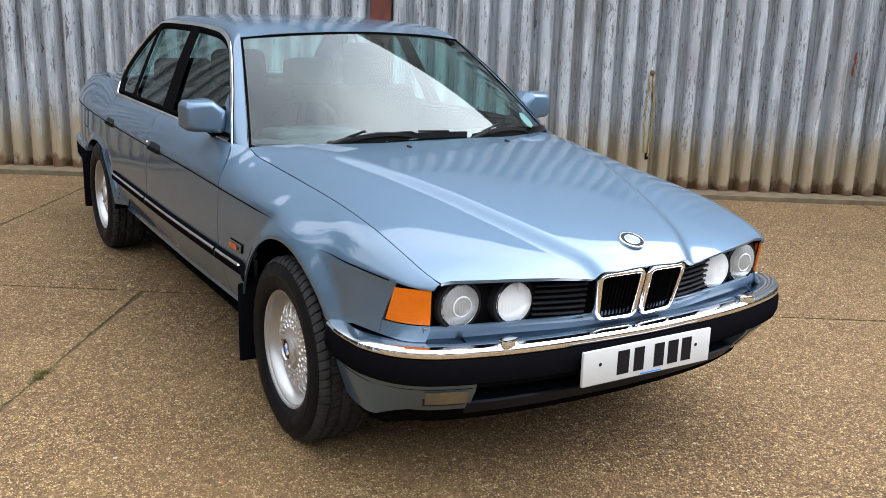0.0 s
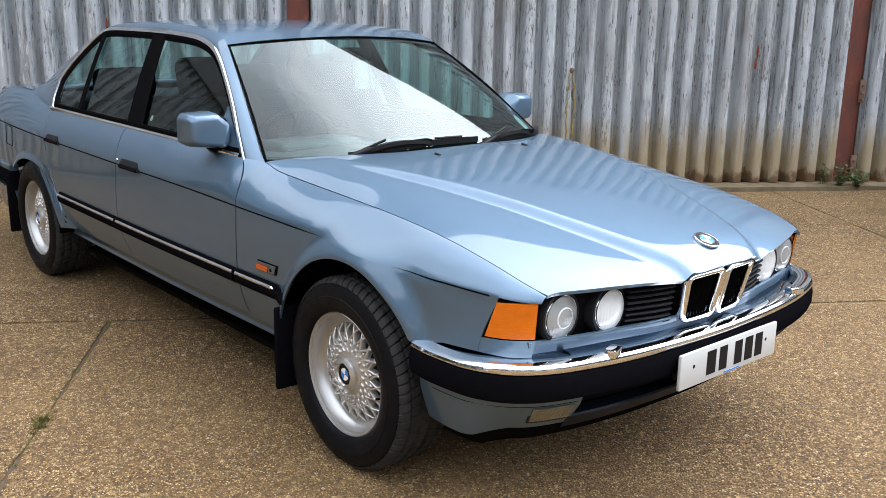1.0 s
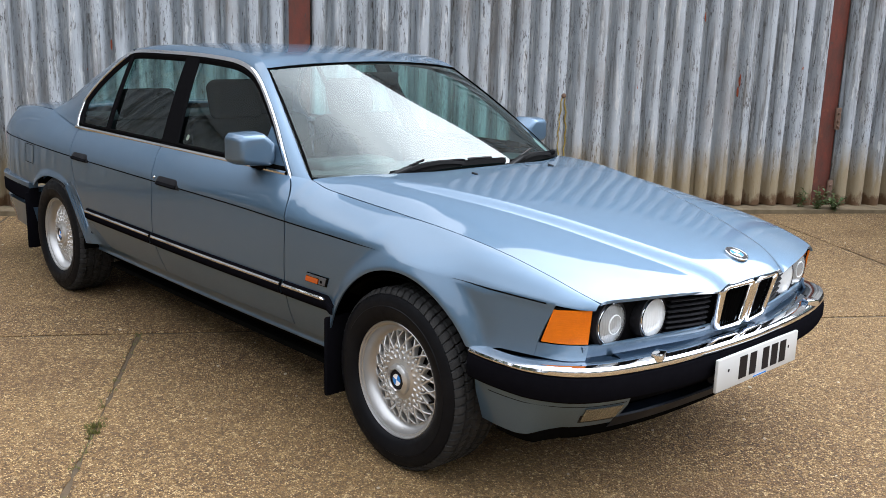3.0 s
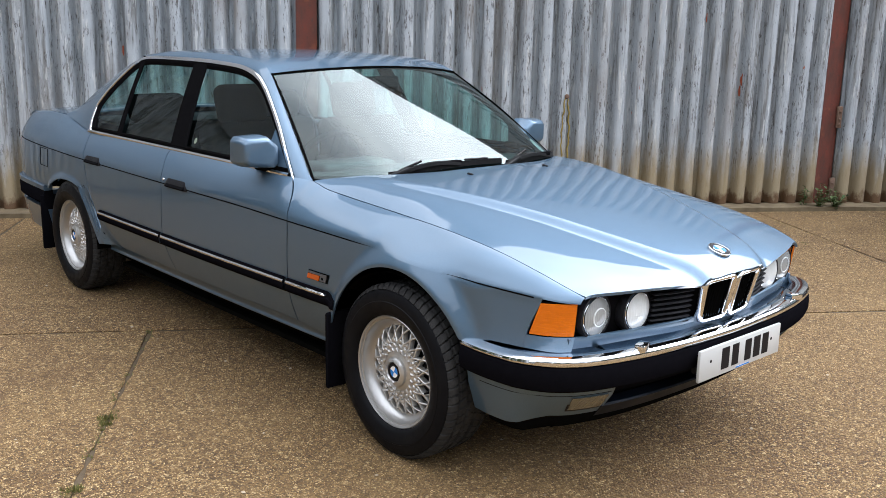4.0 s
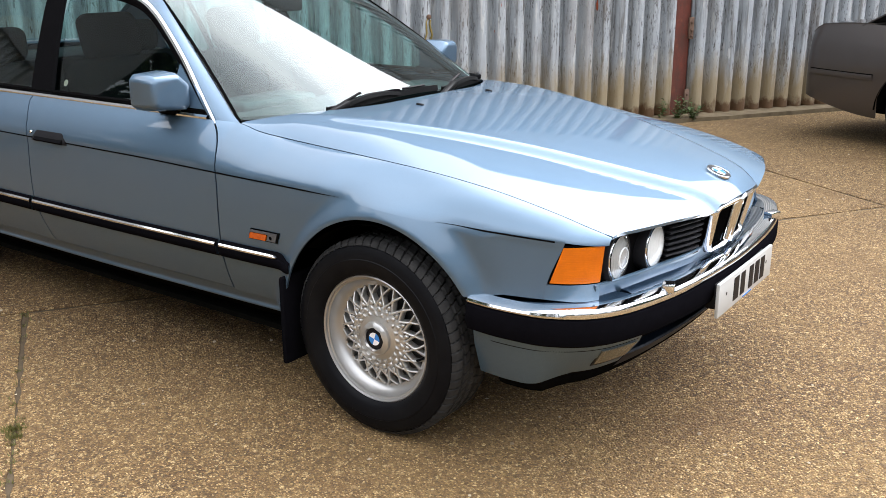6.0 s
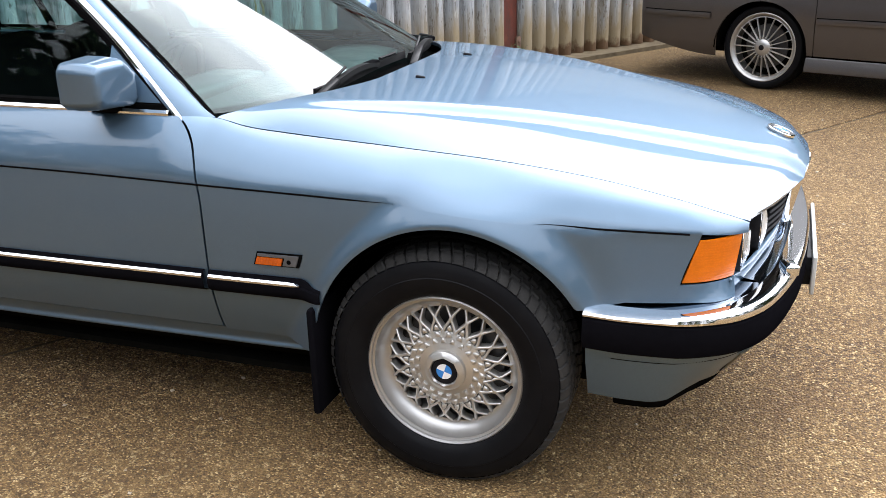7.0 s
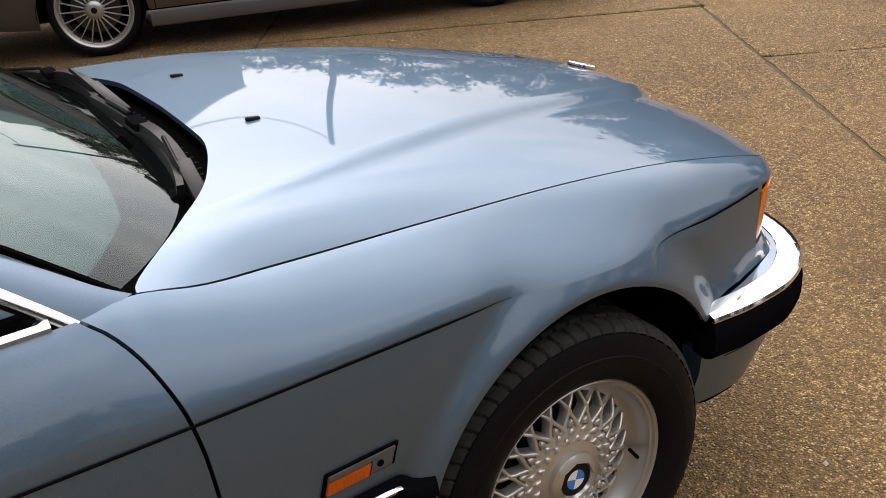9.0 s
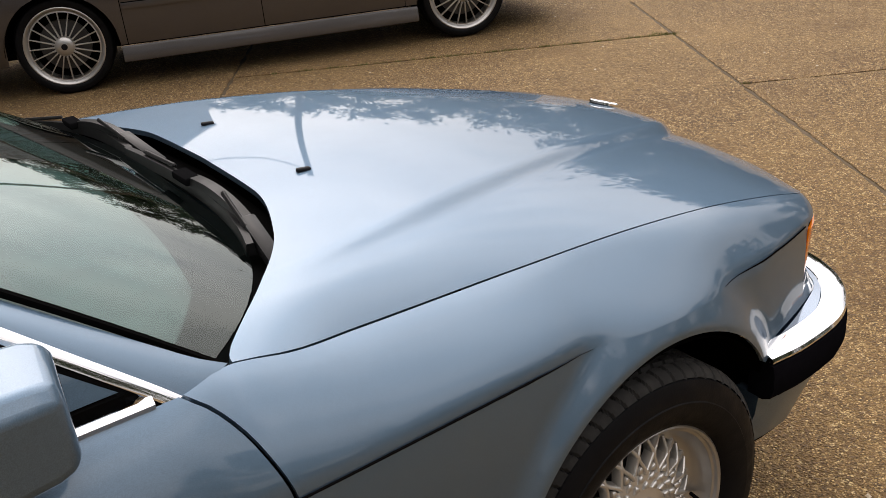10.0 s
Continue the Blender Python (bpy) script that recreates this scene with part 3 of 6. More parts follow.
def wing_top(x):
    """Shut line between wing and bonnet, then the belt line, then the boot: half width and height."""
    w = tab(x, (-4.12, 0.50), (-4.06, 0.62), (-3.94, 0.685), (-3.6, 0.697), (-3.38, 0.703), (-3.2, 0.722), (-2.87, 0.757), (-2.2, 0.775), (-1.5, 0.779), (-0.76, 0.777), (-0.66, 0.735), (-0.58, 0.735), (-0.47, 0.722), (-0.16, 0.706), (0.09, 0.698), (0.315, 0.694), (0.54, 0.687), (0.62, 0.680), (0.69, 0.664), (0.704, 0.655))
    z = tab(x, (-4.12, 0.90), (-4.06, 0.94), (-3.94, 0.965), (-3.6, 0.985), (-3.38, 0.983), (-3.2, 0.962), (-2.87, 0.93), (-0.76, 0.928), (-0.66, 0.918), (-0.58, 0.900), (-0.47, 0.885), (-0.16, 0.861), (0.09, 0.842), (0.315, 0.816), (0.54, 0.772), (0.62, 0.750), (0.69, 0.727), (0.704, 0.719))
    return w, z


def upper(x, s):
    """The shoulder between crease and top line, s in 0..1."""
    wc, zc = crease_w(x) + 0.0012, crease_z(x) + 0.0012
    wt, zt = wing_top(x)
    over = max(0.0, 1 - ((x - 0.04) / 0.26) ** 2) ** 2
    w = wc - (wc - wt) * s ** (1.45 - 0.33 * over)
    z = zc + (zt - zc) * (1 - (1 - s) ** 1.25)
    if x > -0.5:
        w += tab(x, (0.0, 0.0030), (0.30, -0.0045)) * math.sin(2 * math.pi * s) * min(1.0, (x + 0.5) / 0.3) * max(0.0, min(1.0, (0.62 - x) / 0.2))
        w += (smax(wc, flare(x, zc, FRONT_ARCH, 0.893), 0.012) - wc) * (1 - s) ** 1.8
    return w, z


def flank(x, v, low):
    """v 0..1 from the lower edge to the crease, 1..2 the shoulder."""
    if v <= 1:
        z = low + (crease_z(x) - low) * v
        return x, lower_w(x, z), z
    w, z = upper(x, v - 1)
    return x, w, z


V_LOW, V_UP = lin(0, 1, 17), lin(1, 2, 12)


def front_door_edge(z):
    return tab(z, (0.30, -0.652), (0.55, -0.648), (0.70, -0.652), (0.78, -0.662), (0.85, -0.685), (0.90, -0.717), (0.935, -0.757))


def mid_door_edge(z):
    return tab(z, (0.30, -1.695), (0.40, -1.712), (0.55, -1.740), (0.75, -1.745), (0.84, -1.765), (0.935, -1.835))


def rear_door_edge(z):
    return tab(z, (0.30, -2.30), (0.36, -2.36), (0.46, -2.475), (0.54, -2.575), (0.69, -2.675), (0.81, -2.725), (0.88, -2.77), (0.935, -2.845))


def panel(xa, xb, low, us, side, gap=0.003):
    """A body panel between two edges given by height, from its lower edge to the top line."""
    def at(u, v):
        z = 0.36 + 0.42 * min(v, 1) + 0.15 * max(v - 1, 0)
        for _ in range(4):
            a, b = xa(z) + gap, xb(z) - gap
            x = a + (b - a) * u
            z = 0.35 * z + 0.65 * flank(x, v, low(x))[2]
        return flank(x, v, low(x))
    return grid(at, us, V_LOW + V_UP[1:], side)


car = thing("car", "light metallic blue executive saloon with cross-spoke alloy wheels parked on concrete", "car", at=(0, 0, 0))


def wing_low(x):
    z = arch_z(x, *FRONT_ARCH)
    if z is None:
        return 0.345 if x < 0 else tab(x, (0.38, 0.530), (0.44, 0.547))
    return max(z, 0.345 if x < 0 else 0.530)


def quarter_low(x):
    z = arch_z(x, *REAR_ARCH)
    if z is None:
        return 0.345 if x > -2.9 else 0.56
    return max(z, 0.345 if x > -2.9 else 0.56)


for side in (-1, 1):
    # front wing: main panel, then the tongues above and below the indicator
    xs = lin(-0.65, 0.574, 170)
    main = panel(lambda z: front_door_edge(z), lambda z: tab(z, (0.55, 0.556), (0.59, 0.562), (0.70, 0.597), (0.8, 0.63)) + 0.003, wing_low, [(x + 0.65) / (0.574 + 0.65) for x in xs], side)
    def tip_pt(u, s):
        x = 0.60
        for _ in range(6):
            e = tab(upper(x, s)[1], (0.55, 0.556), (0.59, 0.562), (0.70, 0.597), (0.8, 0.63))
            x = 0.5 * x + 0.5 * (e + (0.702 - e) * u)
        return (x, *upper(x, s))
    tip = grid(tip_pt, lin(0, 1, 12), lin(0, 1, 12), side)

    def chin_pt(u, v):
        """From the lower edge over the bumper up to the indicator's sill."""
        xb = 0.556 + 0.128 * u
        wb = tab(xb, (0.556, 0.774), (0.604, 0.758), (0.636, 0.745), (0.662, 0.724), (0.684, 0.690))
        out = 0.0098 * 4 * u * (1 - u)
        xt, wt = 0.556 + 0.121 * u + out, 0.768 - 0.100 * u + out
        t = max(v, 0.0) ** 0.85
        return xb + (xt - xb) * t, wb + (wt - wb) * t, 0.547 + 0.042 * v
    chin = grid(chin_pt, lin(-0.03, 1, 17), lin(0.0, 1, 11), side)
    part("front_wing", main, M_PAINT, car, solid=0.008)
    part("wing_tip", tip, M_PAINT, car, solid=0.008)
    part("wing_chin", chin, M_PAINT, car, solid=0.008)
    front = part("front_door", panel(lambda z: mid_door_edge(z), lambda z: front_door_edge(z), lambda x: 0.355, lin(0, 1, 30), side), M_PAINT, car, solid=0.012)
    rear = part("rear_door", panel(lambda z: rear_door_edge(z), lambda z: mid_door_edge(z), lambda x: max(0.355, arch_z(x, *REAR_ARCH) or 0.355), lin(0, 1, 34), side), M_PAINT, car, solid=0.012)
    xs = lin(-4.12, -2.35, 170)
    part("rear_quarter", panel(lambda z: -4.12, lambda z: rear_door_edge(z), quarter_low, [(x + 4.12) / 1.77 for x in xs], side), M_PAINT, car, smooth=60, solid=0.008)
    # sill
    part("sill", grid(lambda x, v: (x, body_w(x, 0.295 + 0.053 * v) - 0.008 + 0.007 * math.exp(-((v - 0.10) / 0.13) ** 2), 0.295 + 0.053 * v), lin(-2.56, -0.352, 40), lin(0, 1, 16), side), M_PAINT, car, smooth=100, solid=0.01)
    part("sill_underside", grid(lambda x, v: (x, body_w(x, 0.295) - 0.012 - 0.13 * (1 - v) ** 1.2, 0.20 + 0.095 * v), lin(-2.56, -0.352, 30), lin(0, 1, 6), side), M_LINER, car, solid=0.01)
    # dark backing behind the shut lines
    part("door_shut", grid(lambda x, v: (x, lower_w(x, 0.36 + 0.41 * v) - 0.035, 0.36 + 0.41 * v) if v <= 1 else (x, upper(x, v - 1)[0] - 0.035, upper(x, v - 1)[1] - 0.02), lin(-2.80, -0.55, 30), lin(0, 2, 16), side), M_SEAL, car)
    # crease lines: dark strips standing in for the shade along the folds
    for a, b in ((-4.0, -0.120), (0.225, 0.575)):
        n = int((b - a) / 0.03) + 2

        def strip(u, v, a=a, b=b):
            x = a + (b - a) * u
            end = min(1.0, (b - x) / 0.15 + 0.02) if b < 0 else min(1.0, (x - a) / 0.16 + 0.05)
            z = crease_z(x) + (v - 0.5) * 0.0052 * end
            return x, max(lower_w(x, crease_z(x) - 0.002), upper(x, 0.01)[0]) + 0.0012 - 0.002 * abs(v - 0.5), z
        part("crease_shade", grid(strip, lin(0, 1, n), (0, 0.5, 1), side), M_TRIM, car)
    # rubbing strips with a bright bead, one to a panel
    for a, b in ((-0.645, -0.316), (-1.735, -0.658), (-2.50, -1.748)):
        def rub(x, v):
            prof = ((0.0, 0.482), (0.010, 0.483), (0.018, 0.492), (0.020, 0.507), (0.018, 0.519), (0.012, 0.522), (0.010, 0.534), (0.008, 0.540), (0.0, 0.541))[int(v)]
            taper = min(1.0, (b - x) / 0.05 + 0.25) if b > -0.4 else 1.0
            z = prof[1]
            if b > -0.4 and z > 0.505:
                z = 0.505 + (z - 0.505) * (1 - 0.62 * max(0.0, min(1.0, (x + 0.375) / 0.030)) ** 1.4)
            return x, lower_w(x, z) + prof[0] * taper, z

        def bead(x, v):
            prof = ((0.012, 0.521), (0.019, 0.522), (0.020, 0.528), (0.015, 0.533), (0.0, 0.534))[int(v)]
            z = prof[1]
            if b > -0.4:
                z = 0.526 + (z - 0.526) * max(0.05, min(1.0, (b - 0.060 - x) / 0.03 + 0.30))
            return x, lower_w(x, z) + prof[0], z
        owner = front if b == -0.658 else rear if b == -1.748 else car
        part("rubbing_strip", grid(rub, lin(a, b, 32), range(9), side), M_RUBBER, owner)
        part("bright_bead", grid(bead, lin(a + 0.004, b - (0.060 if b > -0.4 else 0.004), 30), range(5), side), M_CHROME, owner)
    # mudflaps
    for x0, top in ((-0.345, 0.47), (-3.372, 0.50)):
        bm = box((0.022, 0.20, top - 0.165), (x0, CY + side * 0.80, (top + 0.165) / 2), 0.01)
        part("mudflap", bm, M_RUBBER, car)
    # wheel arch liners
    for c, r in ((0.02, 0.375), (-2.955, 0.36)):
        n, verts, faces = 24, [], []
        for k in range(n + 1):
            a = math.pi * k / n
            ax, az = c + r * math.cos(a), 0.32 + r * 0.99 * math.sin(a) - (0.02 if c < -1 else 0)
            edge = lower_w(ax, az) - 0.014
            if az < 0.56 and abs(ax) > 0.2 and (ax > 0 or ax < c):
                edge = tab(az, (0.30, 0.76), (0.43, 0.795), (0.53, 0.84)) if ax > 0 else 0.77
            for w in (edge, 0.55):
                verts.append((ax, CY + side * w, az))
        for k in range(n):
            faces.append((2 * k, 2 * k + 1, 2 * k + 3, 2 * k + 2))
        verts += [(c + r * math.cos(math.pi * k / n), CY + side * 0.55, 0.24 + (r + 0.07) * math.sin(math.pi * k / n)) for k in range(n + 1)]
        k0 = len(verts) - n - 1
        faces.append(tuple(range(k0, k0 + n + 1)))
        part("arch_liner", (verts, faces), M_LINER, car)


# ---- bonnet, nose and glasshouse ----
def ridge_w(x):
    return tab(x, (-0.50, 0.60), (-0.30, 0.558), (-0.12, 0.508), (0.05, 0.458), (0.25, 0.395), (0.50, 0.318), (0.70, 0.245), (0.80, 0.195), (0.84, 0.18))


def bonnet_z(x, w):
    """Height of the bonnet: a raised middle with soft ridges that run to the grille."""
    w = abs(w)
    mid = tab(x, (-0.70, 0.952), (-0.45, 0.957), (-0.28, 0.954), (0.0, 0.934), (0.25, 0.900), (0.45, 0.863), (0.60, 0.831), (0.70, 0.807), (0.76, 0.789), (0.80, 0.768), (0.83, 0.742), (0.845, 0.725))
    ws, zs = wing_top(min(x, 0.69))
    if x > 0.69:
        zs -= (x - 0.69) * 0.45
    wr = min(ridge_w(x), ws - 0.06)
    lift = tab(x, (-0.60, 0.002), (-0.45, 0.008), (-0.3, 0.014), (0.0, 0.019), (0.3, 0.021), (0.84, 0.023))
    t = w / ws
    bowl = mid - 0.012 * (w / wr) ** 2 if w < wr else None
    edge = mid - 0.012
    k = max(0.0, min(1.0, (w - wr) / max(ws - wr, 0.02)))
    outer = (edge - lift) + (zs - edge + lift) * k ** 1.75
    b = max(0.0, min(1.0, (w - wr + 0.020) / 0.040))
    b = b * b * (3 - 2 * b)
    inner = bowl if bowl is not None else edge - 0.024 * (w - wr) / wr
    return inner * (1 - b) + outer * b


def bonnet_rear(w):
    return tab(abs(w), (0.0, -0.385), (0.25, -0.392), (0.45, -0.447), (0.60, -0.525), (0.69, -0.597), (0.735, -0.662))


def bonnet_front(w):
    return tab(abs(w), (0.0, 0.838), (0.10, 0.836), (0.175, 0.828), (0.30, 0.808), (0.45, 0.775), (0.58, 0.738), (0.655, 0.702))


def bonnet_pt(u, v):
    # v runs across by the shut line, u from the screen to the nose
    x0, x1 = -0.662, 0.702
    t = v
    a, b = bonnet_rear(t * 0.735), bonnet_front(t * 0.655)
    x = a + (b - a) * u
    xs = x0 + (x1 - x0) * u
    ws, zs = wing_top(xs)
    w = t * (ws - 0.003)
    f = abs(t) ** 8
    x = x * (1 - f) + xs * f
    return x, w, bonnet_z(x, w)


vs = sorted(set(lin(-1, 1, 97)) | {s * (1 - d) for s in (-1, 1) for d in (0.004, 0.01, 0.016)})
us = [u ** 0.9 for u in lin(0, 1, 56)]
part("bonnet", grid(lambda u, v: bonnet_pt(u, -v), us, vs, 1), M_PAINT, car, solid=0.012)

part("scuttle_tray", box((0.50, 1.42, 0.02), (-0.52, CY, 0.86), 0), M_SEAL, car, smooth=0)
# scuttle under the screen
part("scuttle", flip(grid(lambda u, v: (bonnet_rear(v * 0.74) + 0.01 - 0.16 * u, v * 0.74, 0.925 - 0.02 * abs(v) + 0.028 * u - 0.01), lin(0, 1, 6), lin(1, -1, 30), 1)), M_SEAL, car, "black plastic scuttle with air slots", solid=0.01)
for k in range(40):
    w = -0.62 + 1.24 * k / 39
    part("scuttle_slat", box((0.05, 0.006, 0.005), (bonnet_rear(w) - 0.04, CY + w, 0.918 - 0.018 * abs(w) / 0.7), 0.002, 1), M_BLACK, car)


def screen_pt(u, v):
    """Windscreen: u from the scuttle to the roof, v across."""
    t = abs(v)
    xb, zb = -0.475 - 0.215 * t ** 4.2, 0.945 - 0.020 * t ** 2
    xt, zt = -1.165 - 0.085 * t ** 2.2, 1.352 - 0.034 * t ** 2
    wb, wt = 0.728, 0.560
    bulge = 0.011 * 4 * u * (1 - u)
    return xb + (xt - xb) * u + bulge * 0.5, v * (wb + (wt - wb) * u), zb + (zt - zb) * u + bulge


part("windscreen", flip(grid(screen_pt, lin(0, 1, 20), lin(1, -1, 41), 1)), M_SCREEN, car, "large windscreen that mirrors the white sky").visible_shadow = False


part("header_seal", sweep([(p[0], CY + p[1], p[2]) for p in (screen_pt(0.996, v) for v in lin(-1, 1, 30))], [(-0.006, -0.004), (-0.006, 0.004), (0.006, 0.004), (0.006, -0.004)]), M_SEAL, car)


def rear_screen_pt(u, v):
    t = abs(v)
    xb, zb = -3.46 + 0.13 * t ** 2, 1.015 - 0.012 * t ** 2
    xt, zt = -2.735 + 0.07 * t ** 2, 1.358 - 0.030 * t ** 2
    return xb + (xt - xb) * u, v * (0.640 + (0.525 - 0.640) * u), zb + (zt - zb) * u + 0.02 * 4 * u * (1 - u)


part("rear_window", grid(rear_screen_pt, lin(0, 1, 12), lin(1, -1, 25), 1), M_GLASS, car).visible_shadow = False

# side frame: from the window line up to roof, screen and rear window
DLO = [(-0.742, 0.916), (-0.768, 0.940), (-0.856, 1.015), (-0.968, 1.108), (-1.095, 1.198), (-1.208, 1.268), (-1.293, 1.307), (-1.39, 1.333), (-1.504, 1.349), (-1.66, 1.357), (-1.816, 1.362), (-2.00, 1.364), (-2.16, 1.364), (-2.34, 1.363), (-2.47, 1.359), (-2.55, 1.347), (-2.60, 1.327), (-2.69, 1.268), (-2.78, 1.196), (-2.85, 1.125), (-2.884, 1.070), (-2.884, 1.000), (-2.855, 0.925)]
TOPLINE = [(-0.668, 0.732, 0.920), (-0.700, 0.727, 0.938), (-0.80, 0.695, 1.008), (-0.925, 0.657, 1.098), (-1.045, 0.620, 1.183), (-1.16, 0.585, 1.262), (-1.235, 0.565, 1.312), (-1.31, 0.545, 1.347), (-1.42, 0.525, 1.372), (-1.62, 0.515, 1.387), (-1.80, 0.512, 1.393), (-2.00, 0.510, 1.395), (-2.16, 0.510, 1.395), (-2.34, 0.510, 1.390), (-2.50, 0.512, 1.378), (-2.60, 0.516, 1.366), (-2.68, 0.526, 1.342), (-2.84, 0.545, 1.286), (-3.00, 0.570, 1.210), (-3.14, 0.598, 1.138), (-3.25, 0.618, 1.076), (-3.33, 0.650, 1.020), (-3.38, 0.700, 0.984)]


def glass_w(z):
    return tab(z, (0.90, 0.775), (0.93, 0.765), (1.10, 0.692), (1.25, 0.620), (1.37, 0.556))


def frame_pt(u, v, grow=0.0):
    x0, z0 = curve(u, DLO)
    x1, w1, z1 = curve(u, TOPLINE)
    w0 = glass_w(z0)
    out = 0.004 * 4 * v * (1 - v)
    return x0 + (x1 - x0) * v, w0 + (w1 - w0) * v + out, z0 + (z1 - z0) * v + out * 0.5


for side in (-1, 1):
    part("side_frame", flip(grid(frame_pt, lin(0, 1, 130), lin(0, 1, 8), side)), M_PAINT, car, solid=0.008)

    def chrome_pt(u, v):
        x, z = curve(u, DLO)
        a, b = curve(max(u - 0.01, 0), DLO), curve(min(u + 0.01, 1), DLO)
        d = Vector((b[0] - a[0], b[1] - a[1])).normalized()
        nx, nz = -d.y, d.x      # to the inside of the opening
        off, lift = ((-0.004, 0.002), (-0.002, 0.005), (0.005, 0.0065), (0.012, 0.005), (0.015, 0.0))[int(v)]
        return x + nx * off, glass_w(z + nz * off) + lift + 0.004, z + nz * off
    part("chrome_window_trim", grid(chrome_pt, lin(0, 1, 130), range(5), side), M_CHROME, car)

    def inner_pt(u, v):
        x, z = curve(u, DLO)
        a, b = curve(max(u - 0.01, 0), DLO), curve(min(u + 0.01, 1), DLO)
        d = Vector((b[0] - a[0], b[1] - a[1])).normalized()
        off, lift = ((0.012, 0.003), (0.022, 0.004), (0.034, -0.004), (0.044, -0.012))[int(v)]
        x, z = x - d.y * off, z + d.x * off
        return x, glass_w(z) + lift, z
    part("window_frame", grid(inner_pt, lin(0, 1, 130), range(4), side), M_TRIM, car)
    # belt: chrome strip and rubber wiper
    belt = lambda x, v: (x, glass_w(0.93) + (0.004, 0.014, 0.016, 0.010, -0.012)[int(v)], (0.922, 0.925, 0.934, 0.941, 0.944)[int(v)])
    part("belt_chrome", grid(belt, lin(-2.862, -0.782, 60), range(5), side), M_CHROME, car)
    wiper = lambda x, v: (x, glass_w(0.945) + (0.002, 0.004, -0.012)[int(v)], (0.940, 0.952, 0.956)[int(v)])
    part("belt_rubber", grid(wiper, lin(-2.85, -0.785, 60), range(3), side), M_SEAL, car)
    # panes, cut to the opening
    for xa, xb, name in ((-1.80, -0.78, "front_window"), (-2.50, -1.86, "rear_window"), (-2.86, -2.49, "quarter_window")):
        xs0 = lin(xa, xb, 28)

        def top(x):
            zs = [z for (ax, az), (bx, bz) in zip(DLO, DLO[1:]) if min(ax, bx) <= x <= max(ax, bx) for z in [az + (bz - az) * (x - ax) / ((bx - ax) or 1e-6)]]
            return max(zs) if zs else 0.95

        def pane(x, v):
            z = 0.94 + (top(x) - 0.94) * v
            return x, glass_w(z) - 0.014, z
        part(name, grid(pane, xs0, lin(0, 1, 10), side), M_GLASS, car).visible_shadow = False
    # B pillar and the bar before the quarter light
    for (x0, x1), (t0, t1), mat, nm in (((-1.868, -1.712), (-1.950, -1.822), M_TRIM, "centre_pillar"), ((-2.500, -2.460), (-2.545, -2.512), M_TRIM, "quarter_bar")):
        def pillar(u, v):
            z = 0.935 + 0.425 * v
            a, b = x0 + (t0 - x0) * v, x1 + (t1 - x1) * v
            return a + (b - a) * u, glass_w(z) + (0.004 if 0.02 < u < 0.98 else -0.006), z
        part(nm, grid(pillar, (0, 0.03, 0.06, 0.5, 0.94, 0.97, 1), lin(0, 1, 12), side), mat, car)
    # rails and rubber at the screen's edges
    part("screen_seal", sweep([(p[0], CY + side * p[1], p[2]) for p in (screen_pt(u, 0.992) for u in lin(-0.01, 1.0, 24))], [(-0.005, -0.006), (-0.005, 0.002), (0.0, 0.004), (0.005, 0.002), (0.005, -0.006)]), M_SEAL, car)


def roof_pt(u, v):
    a, b = -1.165 - 0.085 * abs(v) ** 2.2, -2.735 + 0.07 * v * v
    x = a + (b - a) * u
    wt = tab(x, (-2.7, 0.516), (-2.5, 0.512), (-1.8, 0.512), (-1.42, 0.525), (-1.25, 0.560))
    zt = tab(x, (-2.735, 1.350), (-2.60, 1.366), (-2.34, 1.390), (-2.0, 1.395), (-1.62, 1.387), (-1.42, 1.372), (-1.31, 1.347), (-1.25, 1.320), (-1.165, 1.308))
    zm = tab(x, (-2.735, 1.358), (-2.5, 1.395), (-2.2, 1.412), (-1.9, 1.415), (-1.6, 1.407), (-1.4, 1.392), (-1.25, 1.370), (-1.165, 1.352))
    return x, v * wt, zt + (zm - zt) * (1 - abs(v) ** 2.4)


part("roof", flip(grid(roof_pt, lin(0, 1, 40), lin(1, -1, 33), 1)), M_PAINT, car, solid=0.008)


def boot_pt(u, v):
    x = tab(u, (0, -3.32), (0.75, -3.93), (0.85, -4.04), (0.92, -4.10), (1.0, -4.12))
    x -= 0.14 * (1 - v * v) * (1 - u)
    w, z = wing_top(x if x > -3.94 else -3.94)
    drop = tab(u, (0, 0), (0.78, 0.0), (0.86, 0.016), (0.93, 0.07), (1.0, 0.20))
    w *= tab(u, (0, 0.97), (0.8, 0.995), (1, 0.97))
    return x, v * w, z + 0.022 * (1 - abs(v) ** 2.5) - drop


part("boot_lid", flip(grid(boot_pt, lin(0, 1, 40), lin(1, -1, 29), 1)), M_PAINT, car, solid=0.01)
part("rear_panel", grid(lambda u, v: (-4.10 - 0.02 * (1 - v * v), v * 0.66, 0.45 + 0.38 * u), lin(0, 1, 6), lin(1, -1, 13), -1), M_PAINT, car, solid=0.01)
for side in (-1, 1):
    part("tail_lamp", flip(grid(lambda u, v: (-4.00 - 0.115 * u ** 0.6, 0.772 - 0.25 * u ** 2, 0.66 + 0.13 * v), lin(0, 1, 10), lin(0, 1, 4), side)), M_RED, car, solid=0.01)
RB = [(-3.36, 0.885), (-3.6, 0.875), (-3.9, 0.845), (-4.05, 0.78), (-4.13, 0.66), (-4.17, 0.4), (-4.18, 0.0)]


def bumper_path(knots, n):
    pts = [(*k, 0.0) for k in knots] + [(x, -w, 0.0) for x, w in knots[-2::-1]]
    return [Vector((p[0], CY - p[1], 0.0)) for p in (curve(u, pts) for u in lin(0, 1, n))]


